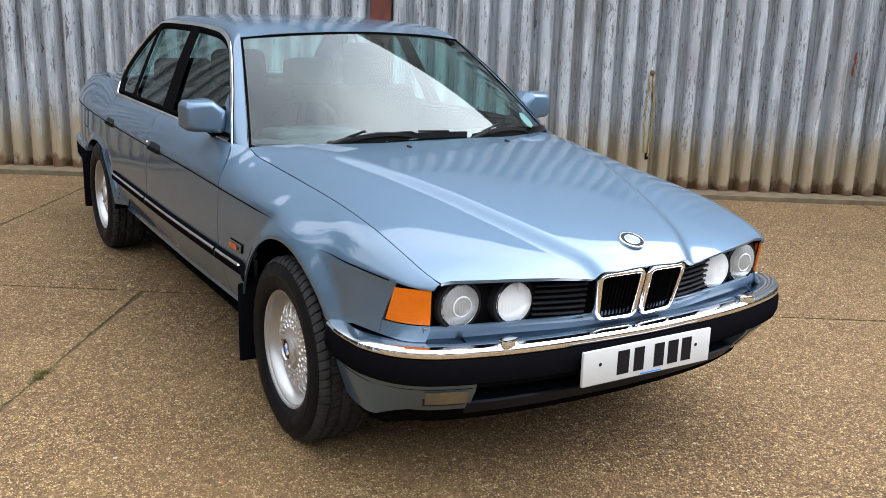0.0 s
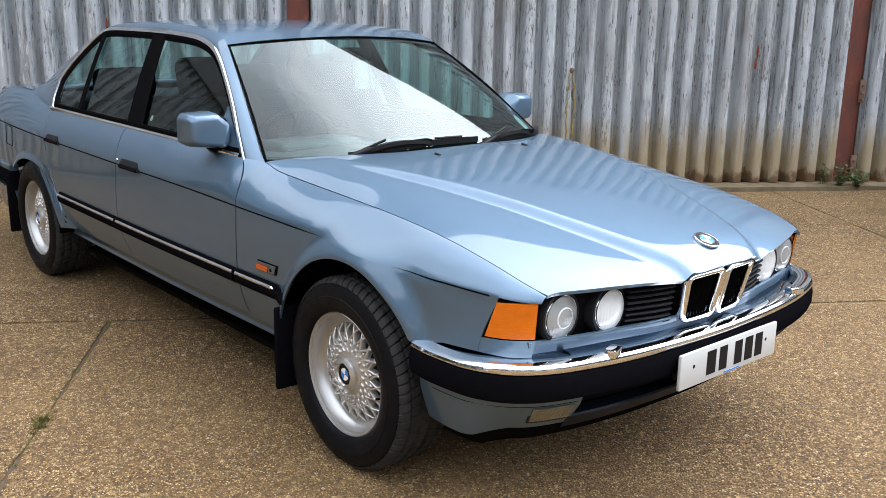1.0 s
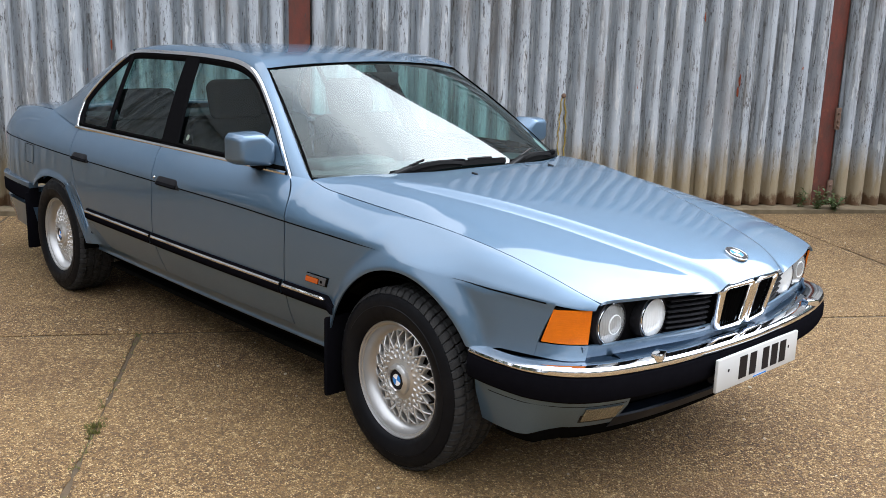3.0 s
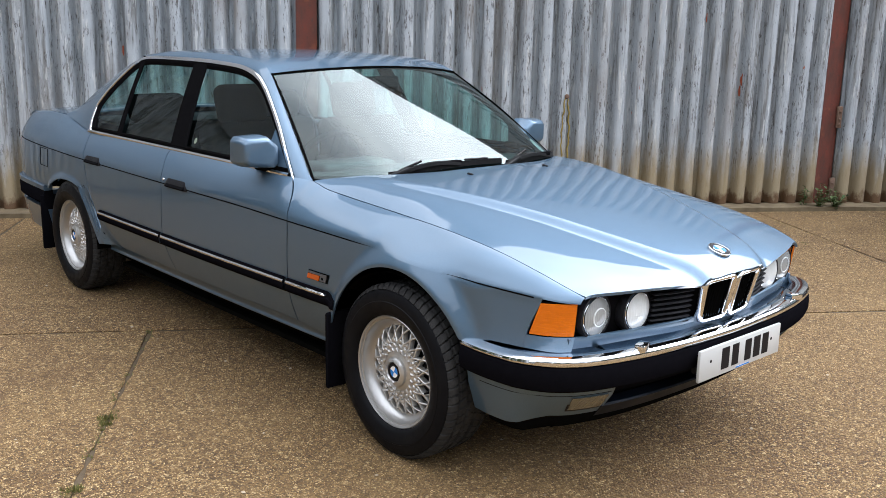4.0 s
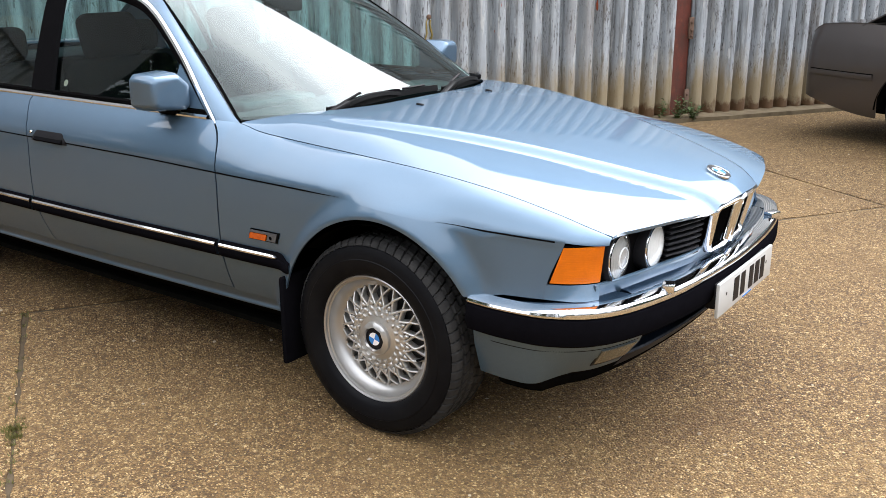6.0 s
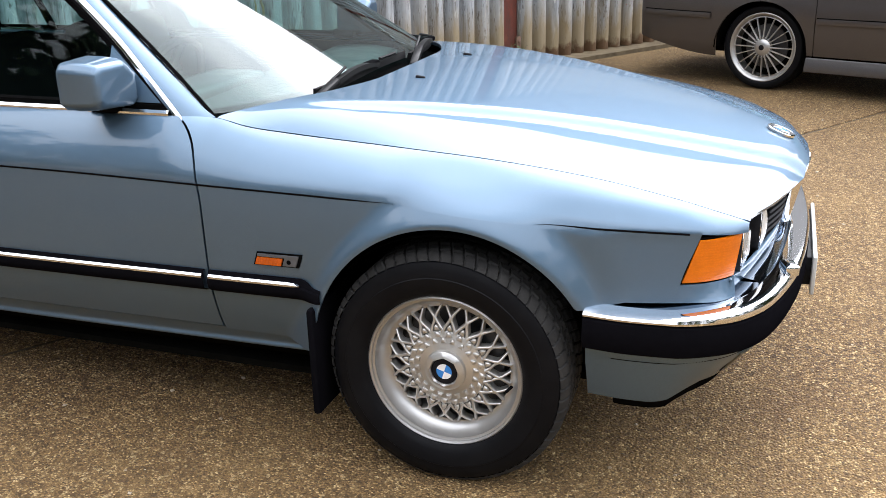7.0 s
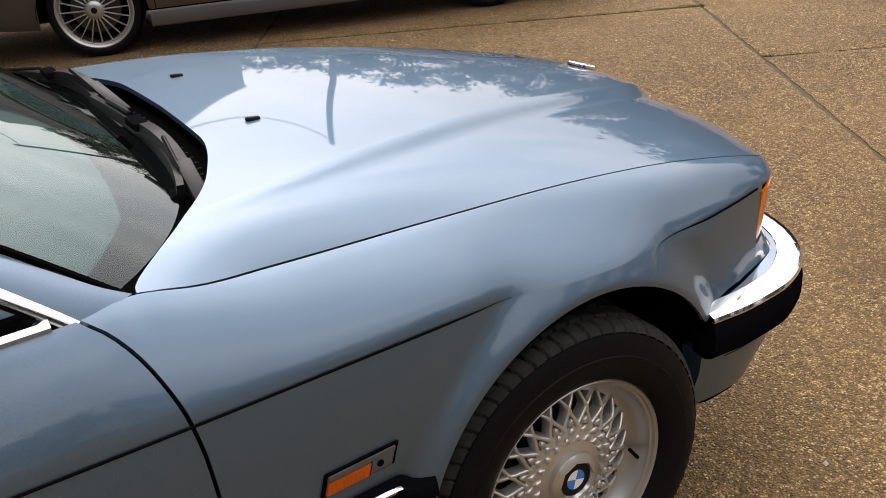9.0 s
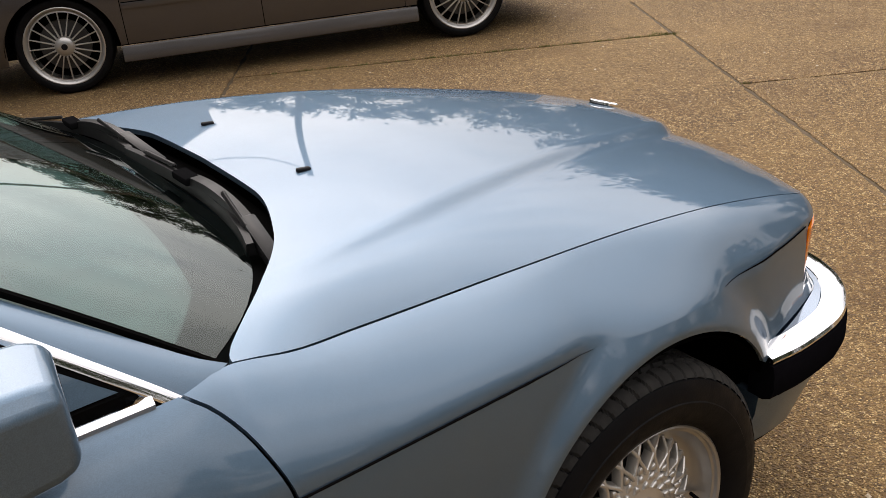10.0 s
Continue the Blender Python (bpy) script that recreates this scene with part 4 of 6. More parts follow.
def bumper_part(name, knots, profile, mat, parent, n=90, cut=(0, 1), label="", back=False, nose=None):
    """A profile swept round a bumper; nose is the profile it turns into towards the front."""
    pts = bumper_path(knots, n)
    pts = pts[int(cut[0] * (n - 1)): int(cut[1] * (n - 1)) + 1]
    prof = [(-a if back else a, b) for a, b in profile]
    g = sweep([tuple(p) for p in pts], prof)
    if nose:
        verts, m = [], len(prof)
        for k, p in enumerate(pts):
            r = (pts[min(k + 1, len(pts) - 1)] - pts[max(k - 1, 0)]).normalized().cross(Vector((0, 0, 1)))
            t = max(0.0, min(1.0, (p.x - 0.50) / 0.20))
            t = t * t * (3 - 2 * t)
            verts += [tuple(p + r * (a[0] + (b[0] - a[0]) * t) + Vector((0, 0, a[1] + (b[1] - a[1]) * t))) for a, b in zip(prof, nose)]
        g = verts, g[1]
    return part(name, g if not back else flip(g), mat, parent, label)


rear_bumper = bumper_part("rear_bumper", RB, [(-0.06, 0.43), (-0.022, 0.435), (-0.008, 0.45), (-0.006, 0.515), (-0.012, 0.525), (-0.06, 0.525)], M_RUBBER, car, back=True)
bumper_part("bumper_top", RB, [(-0.06, 0.527), (-0.010, 0.5265), (-0.006, 0.532), (-0.0065, 0.556), (-0.012, 0.561), (-0.06, 0.562)], M_PAINT, rear_bumper, back=True)
bumper_part("rear_valance", RB, [(-0.09, 0.24), (-0.06, 0.25), (-0.025, 0.41), (-0.08, 0.41)], M_PAINT, car, back=True)

FB = [(0.352, 0.843), (0.44, 0.850), (0.555, 0.842), (0.665, 0.795), (0.742, 0.705), (0.787, 0.58), (0.820, 0.42), (0.840, 0.22), (0.848, 0.0)]
front_bumper = bumper_part("front_bumper", FB, [(-0.05, 0.425), (-0.012, 0.430), (0.006, 0.440), (0.014, 0.462), (0.014, 0.495), (0.010, 0.514), (0.0, 0.519), (-0.05, 0.519)], M_RUBBER, car, 120, label="black rubber front bumper with chrome top")
CHROME_SIDE = [(-0.042, 0.522), (0.002, 0.5195), (0.0085, 0.5215), (0.0095, 0.526), (0.006, 0.532), (-0.002, 0.5350), (-0.012, 0.5370), (-0.038, 0.5405), (-0.042, 0.536)]
CHROME_FRONT = [(-0.050, 0.524), (0.002, 0.5195), (0.0085, 0.5215), (0.0120, 0.529), (0.0105, 0.539), (0.004, 0.5465), (-0.008, 0.5495), (-0.042, 0.5475), (-0.050, 0.540)]

VAL = [(-0.075, 0.288), (-0.060, 0.284), (-0.028, 0.385), (-0.022, 0.43), (-0.08, 0.43)]
VAL_NOSE = [(-0.115, 0.322), (-0.100, 0.318), (-0.036, 0.398), (-0.022, 0.43), (-0.10, 0.43)]
cut_w = lambda w: next(k for k, q in enumerate(bumper_path(FB, 240)) if q.y > CY - w) / 239
for a, b in ((0.0, cut_w(0.652)), (cut_w(0.650), cut_w(-0.650)), (cut_w(-0.652), 1.0)):
    bumper_part("bumper_chrome", FB, CHROME_SIDE, M_CHROME, front_bumper, 240, (a, b), "polished chrome bumper top", nose=CHROME_FRONT)
bumper_part("bumper_shelf", FB, [(-0.14, 0.50), (-0.034, 0.512), (-0.034, 0.540), (-0.066, 0.5475), (-0.14, 0.551)], M_SHELF, front_bumper, 240, (cut_w(0.60), cut_w(-0.60)))
CORNER = [q for k, q in enumerate(bumper_path(FB, 240)) if 0.03 < k / 239 <= cut_w(0.60)]


def shelf_pt(u, v):
    """The flat bright shelf from the chrome round the corner in to the body."""
    k = min(int(u * (len(CORNER) - 1)), len(CORNER) - 2)
    p, d = CORNER[k].lerp(CORNER[k + 1], u * (len(CORNER) - 1) - k), (CORNER[k + 1] - CORNER[k]).normalized()
    ox, ow = p.x - 0.036 * d.cross(Vector((0, 0, 1))).x, CY - (p.y - 0.036 * d.cross(Vector((0, 0, 1))).y)
    ix, iw = curve(u, [(0.375, 0.785), (0.455, 0.765), (0.530, 0.745), (0.585, 0.725), (0.620, 0.700), (0.640, 0.660), (0.660, 0.600)])
    t = max(0.0, min(1.0, (ox - 0.50) / 0.20))
    return ox + (ix - ox) * v, ow + (iw - ow) * v, 0.5390 + 0.0065 * t * t * (3 - 2 * t) + 0.003 * v


for side in (-1, 1):
    part("bumper_shelf", grid(shelf_pt, lin(0, 1, 60), lin(0, 1, 4), side), M_SHELF, front_bumper, "glossy blue painted bumper shelf")
for a, b in ((0.0, cut_w(0.575)), (1 - cut_w(0.575), 1.0)):
    bumper_part("valance", FB, VAL, M_PAINT, front_bumper, 240, (a, b), nose=VAL_NOSE)
bumper_part("valance_bar", FB, [(-0.044, 0.412), (-0.034, 0.409), (-0.022, 0.43), (-0.06, 0.43)], M_RUBBER, front_bumper, 240, (cut_w(0.58), cut_w(-0.58)))
bumper_part("air_intake", FB, [(-0.16, 0.29), (-0.15, 0.29), (-0.14, 0.425), (-0.16, 0.425)], M_SEAL, front_bumper, 240, (cut_w(0.58), cut_w(-0.58)))
bumper_part("valance_lip", FB, [(-0.150, 0.290), (-0.120, 0.292), (-0.078, 0.342), (-0.082, 0.348), (-0.13, 0.350)], M_NAVY, front_bumper, 240, (cut_w(0.58), cut_w(-0.58)))
# thin dark strips lying on the valance, drawn as a groove's shade
for a, b in ((0.05, cut_w(0.585)), (1 - cut_w(0.585), 0.95)):
    bumper_part("valance_groove_shade", FB, [(-0.034, 0.4065), (-0.0247, 0.4068), (-0.0243, 0.4090), (-0.034, 0.4093)], M_SEAL, front_bumper, 240, (a, b), nose=[(-0.044, 0.4095), (-0.0305, 0.4098), (-0.0297, 0.4120), (-0.044, 0.4123)])
bumper_part("front_spoiler", FB, [(-0.13, 0.248), (-0.10, 0.246), (-0.074, 0.264), (-0.064, 0.290), (-0.13, 0.30)], M_SEAL, front_bumper, 240, (0.05, 0.95), nose=[(-0.18, 0.262), (-0.15, 0.260), (-0.122, 0.285), (-0.108, 0.322), (-0.18, 0.33)])
for a, b in ((0.722, 0.595), (-0.595, -0.722)):
    bumper_part("fog_lamp", FB, [(-0.090, 0.345), (-0.070, 0.348), (-0.0285, 0.402), (-0.080, 0.406)], M_FOGGLASS, front_bumper, 240, (cut_w(a), cut_w(b)), "ribbed glass fog lamp")
    bumper_part("fog_lamp_surround", FB, [(-0.100, 0.339), (-0.0775, 0.341), (-0.0325, 0.408), (-0.090, 0.411)], M_BLACK, front_bumper, 240, (cut_w(a + 0.006), cut_w(b - 0.006)))


# ---- the saloon's nose ----
def face_x(w):
    return tab(abs(w), (0.0, 0.752), (0.18, 0.748), (0.40, 0.695), (0.58, 0.660), (0.665, 0.640))


part("grille_panel", grid(lambda v, u: (face_x(v) + 0.022 * u, v, 0.560 + 0.168 * u), lin(0.665, -0.665, 50), lin(0, 1, 5), -1), M_TRIM, car, "black grille panel round the headlamps", solid=0.01)
# painted apron between lamps and bumper
APRON = lambda v: tab(abs(v), (0, 0.784), (0.22, 0.773), (0.42, 0.740), (0.57, 0.706), (0.665, 0.674))


def apron_pt(v, u):
    """A ledge under the lamps that turns down, nearly upright, behind the bumper."""
    back = face_x(v) + 0.012
    return back + (APRON(v) - back) * tab(u, (0, 0.70), (0.10, 0.94), (0.2, 1.0), (0.4, 0.96), (0.7, 0.74), (1, 0.30)), v, 0.587 - tab(u, (0, 0), (0.15, 0.003), (0.3, 0.011), (0.5, 0.024), (0.7, 0.038), (1, 0.060))


part("apron", flip(grid(apron_pt, lin(0.690, -0.690, 60), lin(0, 1, 14), -1)), M_PAINT, car, solid=0.008)
for side in (-1, 1):
    y_of = lambda w: CY + side * w
    # indicator in the corner
    TL, TR, BR, BL = Vector((0.597, 0.748, 0.699)), Vector((0.690, 0.674, 0.706)), Vector((0.677, 0.668, 0.589)), Vector((0.561, 0.760, 0.589))

    def amber(u, v):
        p = BL.lerp(BR, u).lerp(TL.lerp(TR, u), v)
        out = 0.014 * 4 * u * (1 - u)
        return p.x + out * 0.7, p.y + out * 0.7, p.z
    lamp = part("indicator", grid(amber, lin(0.02, 0.98, 12), lin(0.03, 0.97, 8), side), M_AMBER, car, "amber ribbed corner indicator", solid=0.02)
    part("indicator_seal", grid(lambda u, v: tuple(a - b for a, b in zip(amber(u, v), (0.006, 0.004, 0.0))), lin(-0.012, 1.012, 12), lin(-0.02, 1.02, 4), side), M_SEAL, lamp, solid=0.004)
    # two round headlamps
    for w, x, z, r in ((0.580, 0.693, 0.644, 0.0625), (0.414, 0.729, 0.641, 0.0615)):
        m = Matrix.Translation((x, y_of(w), z)) @ Matrix(((0, 1, 0, 0), (-1, 0, 0, 0), (0, 0, 1, 0), (0, 0, 0, 1)))
        bucket = part("headlamp", moved(lathe([(r + 0.004, -0.07), (r + 0.016, -0.018), (r + 0.011, -0.004), (r + 0.004, -0.006), (r + 0.002, -0.03)], 40), m), M_BLACK, car, "round glass headlamp in a black surround")
        part("headlamp_ring", moved(lathe([(r + 0.003, -0.012), (r + 0.003, -0.006), (r + 0.001, -0.003), (r - 0.002, -0.005), (r - 0.003, -0.012)], 40), m), M_CHROME, bucket)
        part("reflector", moved(lathe([(0.002, -0.060), (r * 0.35, -0.055), (r * 0.7, -0.038), (r - 0.004, -0.008)], 32), m), M_REFLECT if w < 0.5 else M_FROST, bucket)
        part("bulb_shield", moved(lathe([(0.0005, -0.012), (r * 0.22, -0.014), (r * 0.25, -0.03), (r * 0.20, -0.05)], 20), m), M_CHROME, bucket)
        dome = [(r * math.sin(a) / math.sin(0.6) * 0.985, 0.075 * (math.cos(a) - 1) + 0.012) for a in lin(0.6, 0.002, 10)]
        part("headlamp_lens", moved(lathe(dome, 40), m), M_HEADGLASS if w < 0.5 else M_CLEARGLASS, bucket)
        if w > 0.5:
            part("lens_ring", moved(lathe([(r * 0.44, 0.0090), (r * 0.455, 0.0118), (r * 0.50, 0.0105), (r * 0.52, 0.007)], 28), m), M_HEADGLASS, bucket)
    # louvres between grille and lamps
    for k in range(8):
        z = 0.578 + 0.0185 * k
        path = [(face_x(w) + 0.012 + 0.022 * (z - 0.56) / 0.168, y_of(w), z) for w in lin(0.19, 0.352, 6)]
        part("louvre", sweep(path, [(-0.014, -0.002), (-0.014, 0.002), (0.012, 0.004), (0.016, 0.0), (0.012, -0.004)]) if side > 0 else flip(sweep(path, [(0.014, -0.002), (0.014, 0.002), (-0.012, 0.004), (-0.016, 0.0), (-0.012, -0.004)])), M_BLACK, car)
    # kidney: chrome frame and upright bars

    def kid(w, z):
        return 0.799 + (z - 0.563) * 0.22 - 0.05 * (w / 0.18) ** 2 * 0.35, y_of(w), z
    shape = []
    corners = ((0.016, 0.569, 0.020), (0.150, 0.569, 0.026), (0.170, 0.717, 0.026), (0.014, 0.722, 0.020))
    for i in range(4):
        c, a, b = corners[i], corners[i - 1], corners[(i + 1) % 4]
        C, A, B = (Vector(k[:2]) for k in (c, a, b))
        p, q = C + (A - C).normalized() * c[2], C + (B - C).normalized() * c[2]
        for t in lin(0, 1, 6):
            shape.append((p * (1 - t) ** 2 + C * 2 * t * (1 - t) + q * t * t))
    shape.append(shape[0])
    shape.append(shape[1])
    prof = [(-0.008, -0.012), (-0.008, 0.004), (-0.004, 0.009), (0.004, 0.009), (0.009, 0.002), (0.009, -0.012)]
    mid = Vector((0.088, 0.645))
    verts, faces, n = [], [], len(prof)
    for k in range(len(shape) - 2):
        d = (shape[k + 1] - shape[k - 1 if k else -3]).normalized()
        o = Vector((d.y, -d.x))
        if o.dot(shape[k] - mid) < 0:
            o = -o
        for a, b in prof:
            q = shape[k] + o * a
            x, y, z = kid(q.x, q.y)
            verts.append((x + b, y, z))
    m2 = len(shape) - 2
    for k in range(m2):
        for j in range(n):
            faces.append((k * n + j, ((k + 1) % m2) * n + j, ((k + 1) % m2) * n + (j + 1) % n, k * n + (j + 1) % n))
    kidney = part("kidney_grille", (verts, faces if side > 0 else [f[::-1] for f in faces]), M_CHROME, car, "chrome kidney grille frame with black upright bars", smooth=50)
    for k in range(9):
        w = 0.030 + 0.0138 * k
        g = [tuple(Vector(kid(w + dw, z)) + Vector((dx, 0, 0))) for z in (0.575, 0.715) for dw, dx in ((-0.002, -0.032), (-0.0024, -0.016), (0, -0.013), (0.0024, -0.016), (0.002, -0.032))]
        part("grille_bar", (g, [(j, (j + 1) % 5, 5 + (j + 1) % 5, 5 + j) for j in range(5)]), M_SEAL, kidney, smooth=0)
    part("grille_back", ([tuple(Vector(kid(w, z)) + Vector((-0.032, 0, 0))) for w, z in ((0.012, 0.566), (0.158, 0.566), (0.172, 0.72), (0.012, 0.72))], [(0, 1, 2, 3)]), M_SEAL, kidney, smooth=0)
    # gutter under the bonnet's shut line
    part("bonnet_gutter", grid(lambda u, v: (u, wing_top(u)[0] + (v - 0.5) * 0.05, wing_top(u)[1] - 0.020 - 0.01 * (1 - v)), lin(-0.66, 0.685, 40), (0, 0.5, 1), side), M_SEAL, car)
    # side repeater
    rep = lambda dx0, dx1, z0, z1, lift, mat, nm, own: part(nm, grid(lambda u, v: (dx0 + (dx1 - dx0) * u + 0.34 * (z1 - z0) * v + 0.34 * (z0 - 0.571), lower_w(dx0 + (dx1 - dx0) * u, z0 + (z1 - z0) * v) + lift, z0 + (z1 - z0) * v), lin(0, 1, 6), lin(0, 1, 3), side), mat, own, solid=0.008)
    body = rep(-0.507, -0.379, 0.571, 0.607, 0.004, M_SEAL, "side_repeater", car)
    rep(-0.502, -0.386, 0.5965, 0.6035, 0.008, M_GREY, "repeater_rim", body)
    rep(-0.501, -0.428, 0.5745, 0.5945, 0.009, M_AMBER_DARK, "repeater_lens", body)
    rep(-0.424, -0.386, 0.5745, 0.5965, 0.007, M_GREY, "repeater_badge", body)
    part("badge_boss", moved(lathe([(0.0, 0.0), (0.0045, 0.0), (0.006, -0.0015), (0.006, -0.006)], 20), Matrix.Translation((-0.404, y_of(lower_w(-0.404, 0.586) + 0.0095), 0.586)) @ Matrix.Rotation(0 if side > 0 else math.pi, 4, "Z")), M_SEAL, body)
    # washer jets
    part("washer_jet", moved(geo_of(box((0.030, 0.0125, 0.009), (0, 0, 0), 0.0043, 3)), Matrix.Translation((-0.275, y_of(0.228), bonnet_z(-0.275, 0.228) + 0.002)) @ Matrix.Rotation(radians(7), 4, "Y")), M_BLACK, car)
    # bumper washer
    part("lamp_washer", box((0.036, 0.056, 0.026), (0.803, y_of(0.484), 0.553), 0.005, 2, Matrix.Rotation(side * radians(-18), 4, "Z")), M_CHROME, front_bumper)
    # door handles
    for xc, own in ((-1.600, "front_door"), (-2.595, "rear_door")):
        hz = crease_z(xc) + 0.020
        plate = part("door_handle", grid(lambda u, v: (xc - 0.118 + 0.236 * u, upper(xc - 0.118 + 0.236 * u, 0.02 + 0.40 * v)[0] + 0.010 * min(1, 8 * u, 8 * (1 - u)) * min(1, 6 * v + 0.4, 6 * (1 - v) + 0.4), crease_z(xc) - 0.010 + 0.058 * v), lin(0, 1, 20), lin(0, 1, 8), side), M_BLACK, car, "black plastic pull handle", solid=0.012)
        part("handle_flap", grid(lambda u, v: (xc - 0.085 + 0.18 * u, upper(xc, 0.1 + 0.3 * v)[0] + 0.018 - 0.010 * v, hz - 0.022 + 0.028 * v), lin(0, 1, 6), lin(0, 1, 3), side), M_TRIM, plate, solid=0.01)
    part("door_lock", moved(lathe([(0.0, 0.002), (0.006, 0.001), (0.007, -0.004)], 16), Matrix.Translation((-1.706, y_of(upper(-1.7, 0.15)[0] + 0.014), 0.808)) @ Matrix.Rotation(radians(180) if side < 0 else 0, 4, "X")), M_CHROME, car)
    # fuel flap line on the driver's side
    if side < 0:
        fr = []
        for a in range(41):
            t = 2 * math.pi * a / 40
            fx = -3.365 + 0.085 * max(-0.8, min(0.8, 1.25 * math.cos(t)))
            fz = 0.735 + 0.062 * max(-0.85, min(0.85, 1.25 * math.sin(t)))
            fr.append((fx, y_of(lower_w(fx, min(fz, crease_z(fx) - 0.01)) + 0.001 if fz < crease_z(fx) else upper(fx, min(1, (fz - crease_z(fx)) / 0.16))[0] + 0.001), fz))
        part("fuel_flap_joint", sweep(fr, ring(0.0016, 6)), M_SEAL, car)
    # mirrors
    outline = [(0.917, 0.972), (0.917, 1.060), (0.900, 1.080), (0.795, 1.084), (0.742, 1.040), (0.742, 0.958), (0.762, 0.943), (0.896, 0.955)]
    verts, faces, n = [], [], 8
    cw, cz = 0.842, 1.012
    for x, sc in ((-1.013, 0.90), (-1.007, 0.99), (-0.960, 1.0), (-0.920, 0.955), (-0.900, 0.87), (-0.891, 0.70)):
        for w, z in outline:
            verts.append((x + (0.012 if w < 0.8 and x > -0.955 else 0), y_of(cw + (w - cw) * sc), cz + (z - cz) * sc))
    for k in range(5):
        for j in range(n):
            q = (k * n + j, k * n + (j + 1) % n, (k + 1) * n + (j + 1) % n, (k + 1) * n + j)
            faces.append(q if side < 0 else q[::-1])
    faces.append(tuple(range(5 * n, 6 * n)) if side < 0 else tuple(range(5 * n, 6 * n))[::-1])
    mirror = part("door_mirror", (verts, faces), M_PAINT, car, "body-coloured door mirror")
    bev = mirror.modifiers.new("round", "BEVEL")
    bev.width, bev.segments, bev.limit_method, bev.angle_limit = 0.008, 3, "ANGLE", radians(25)
    part("mirror_glass", ([(-1.011, y_of(cw + (w - cw) * 0.92), cz + (z - cz) * 0.92) for w, z in outline], [tuple(range(8)) if side > 0 else tuple(range(8))[::-1]]), M_CHROME, mirror, smooth=0)
    part("mirror_foot", moved(geo_of(box((0.10, 0.05, 0.035), (0, 0, 0), 0.012)), Matrix.Translation((-0.985, y_of(0.765), 0.944))), M_TRIM, mirror)
    # triangle between pillar and belt that carries the mirror
    def sail_pt(u, v, lift):
        x = -0.990 + (0.990 - 0.815) * u
        top = 0.956 + (1.098 - 0.956) * (1 - u) ** 1.02
        z = 0.956 + (top - 0.956) * v
        return x, glass_w(z) + lift, z
    part("mirror_sail", grid(lambda u, v: sail_pt(u, v, 0.004 + 0.008 * (1 - u) ** 2), lin(0, 1, 10), lin(0, 1, 8), side), M_PAINT, car, solid=0.008)
    stem = [(-0.985, 0.958), (-0.935, 0.956), (-0.958, 1.045), (-0.982, 1.055)]
    verts = [(x, y_of(glass_w(z) + 0.004), z) for x, z in stem] + [(x - 0.004, y_of(0.800), 0.985 + (z - 0.985) * 0.6) for x, z in stem]
    faces = [(0, 1, 5, 4), (1, 2, 6, 5), (2, 3, 7, 6), (3, 0, 4, 7)]
    part("mirror_stem", (verts, faces if side > 0 else [f[::-1] for f in faces]), M_TRIM, mirror, smooth=0)

# roundel on the nose, plain quarters
def roundel(parent, m, r):
    rim = part("emblem", moved(lathe([(r, -0.004), (r, 0.002), (r - 0.002, 0.004), (r * 0.93, 0.004), (r * 0.90, 0.002)], 40), m), M_CHROME, parent)
    part("emblem_ring", moved(lathe([(r * 0.92, 0.0025), (r * 0.60, 0.0030)], 40), m), M_INK, rim)
    part("emblem_bead", moved(lathe([(r * 0.62, 0.0025), (r * 0.61, 0.0042), (r * 0.57, 0.0042), (r * 0.56, 0.0025)], 40), m), M_CHROME, rim)
    for k in range(4):
        pts = [(0, 0.0034, 0)] + [(r * 0.57 * math.cos(a), 0.0034, r * 0.57 * math.sin(a)) for a in lin(k * math.pi / 2, (k + 1) * math.pi / 2, 10)]
        part("emblem_quarter", moved((pts, [tuple(range(len(pts)))[::-1]]), m), M_BLUE if k % 2 else M_ENAMEL, rim, smooth=0)
    return rim


slope = math.atan2(bonnet_z(0.735, 0) - bonnet_z(0.775, 0), 0.04)
roundel(car, Matrix.Translation((0.755, CY, bonnet_z(0.755, 0) + 0.004)) @ Matrix.Rotation(slope, 4, "Y") @ Matrix.Rotation(radians(90), 4, "X"), 0.041)

# number plate with plain bars
plate = part("number_plate", box((0.012, 0.520, 0.111), (0.874, 0.010, 0.453), 0.004), M_WHITE, car, "white front number plate with plain black bars")
part("plate_plinth", box((0.045, 0.46, 0.085), (0.848, 0.010, 0.455), 0.008), M_BLACK, plate)
for c, wide in ((-0.105, 0.046), (-0.042, 0.040), (0.040, 0.040), (0.098, 0.042), (0.155, 0.040)):
    part("plate_bar", box((0.002, wide, 0.076), (0.8805, 0.010 + c, 0.455), 0), M_INK, plate, smooth=0)
for c in (-0.195, 0.195):
    part("plate_screw", moved(disc(0.006, 14), Matrix.Translation((0.8806, 0.010 + c, 0.462)) @ Matrix(((0, 1, 0, 0), (-1, 0, 0, 0), (0, 0, 1, 0), (0, 0, 0, 1)))), M_INK, plate, smooth=0)
part("plate_line", box((0.002, 0.085, 0.004), (0.8805, 0.020, 0.404), 0), M_BLUE, plate, smooth=0)

# wipers
def on_screen(w, u, lift=0.0):
    v = w / (0.728 + (0.560 - 0.728) * u)
    x, ww, z = screen_pt(u, v)
    return x + lift * 0.5, CY + ww, z + lift * 0.86


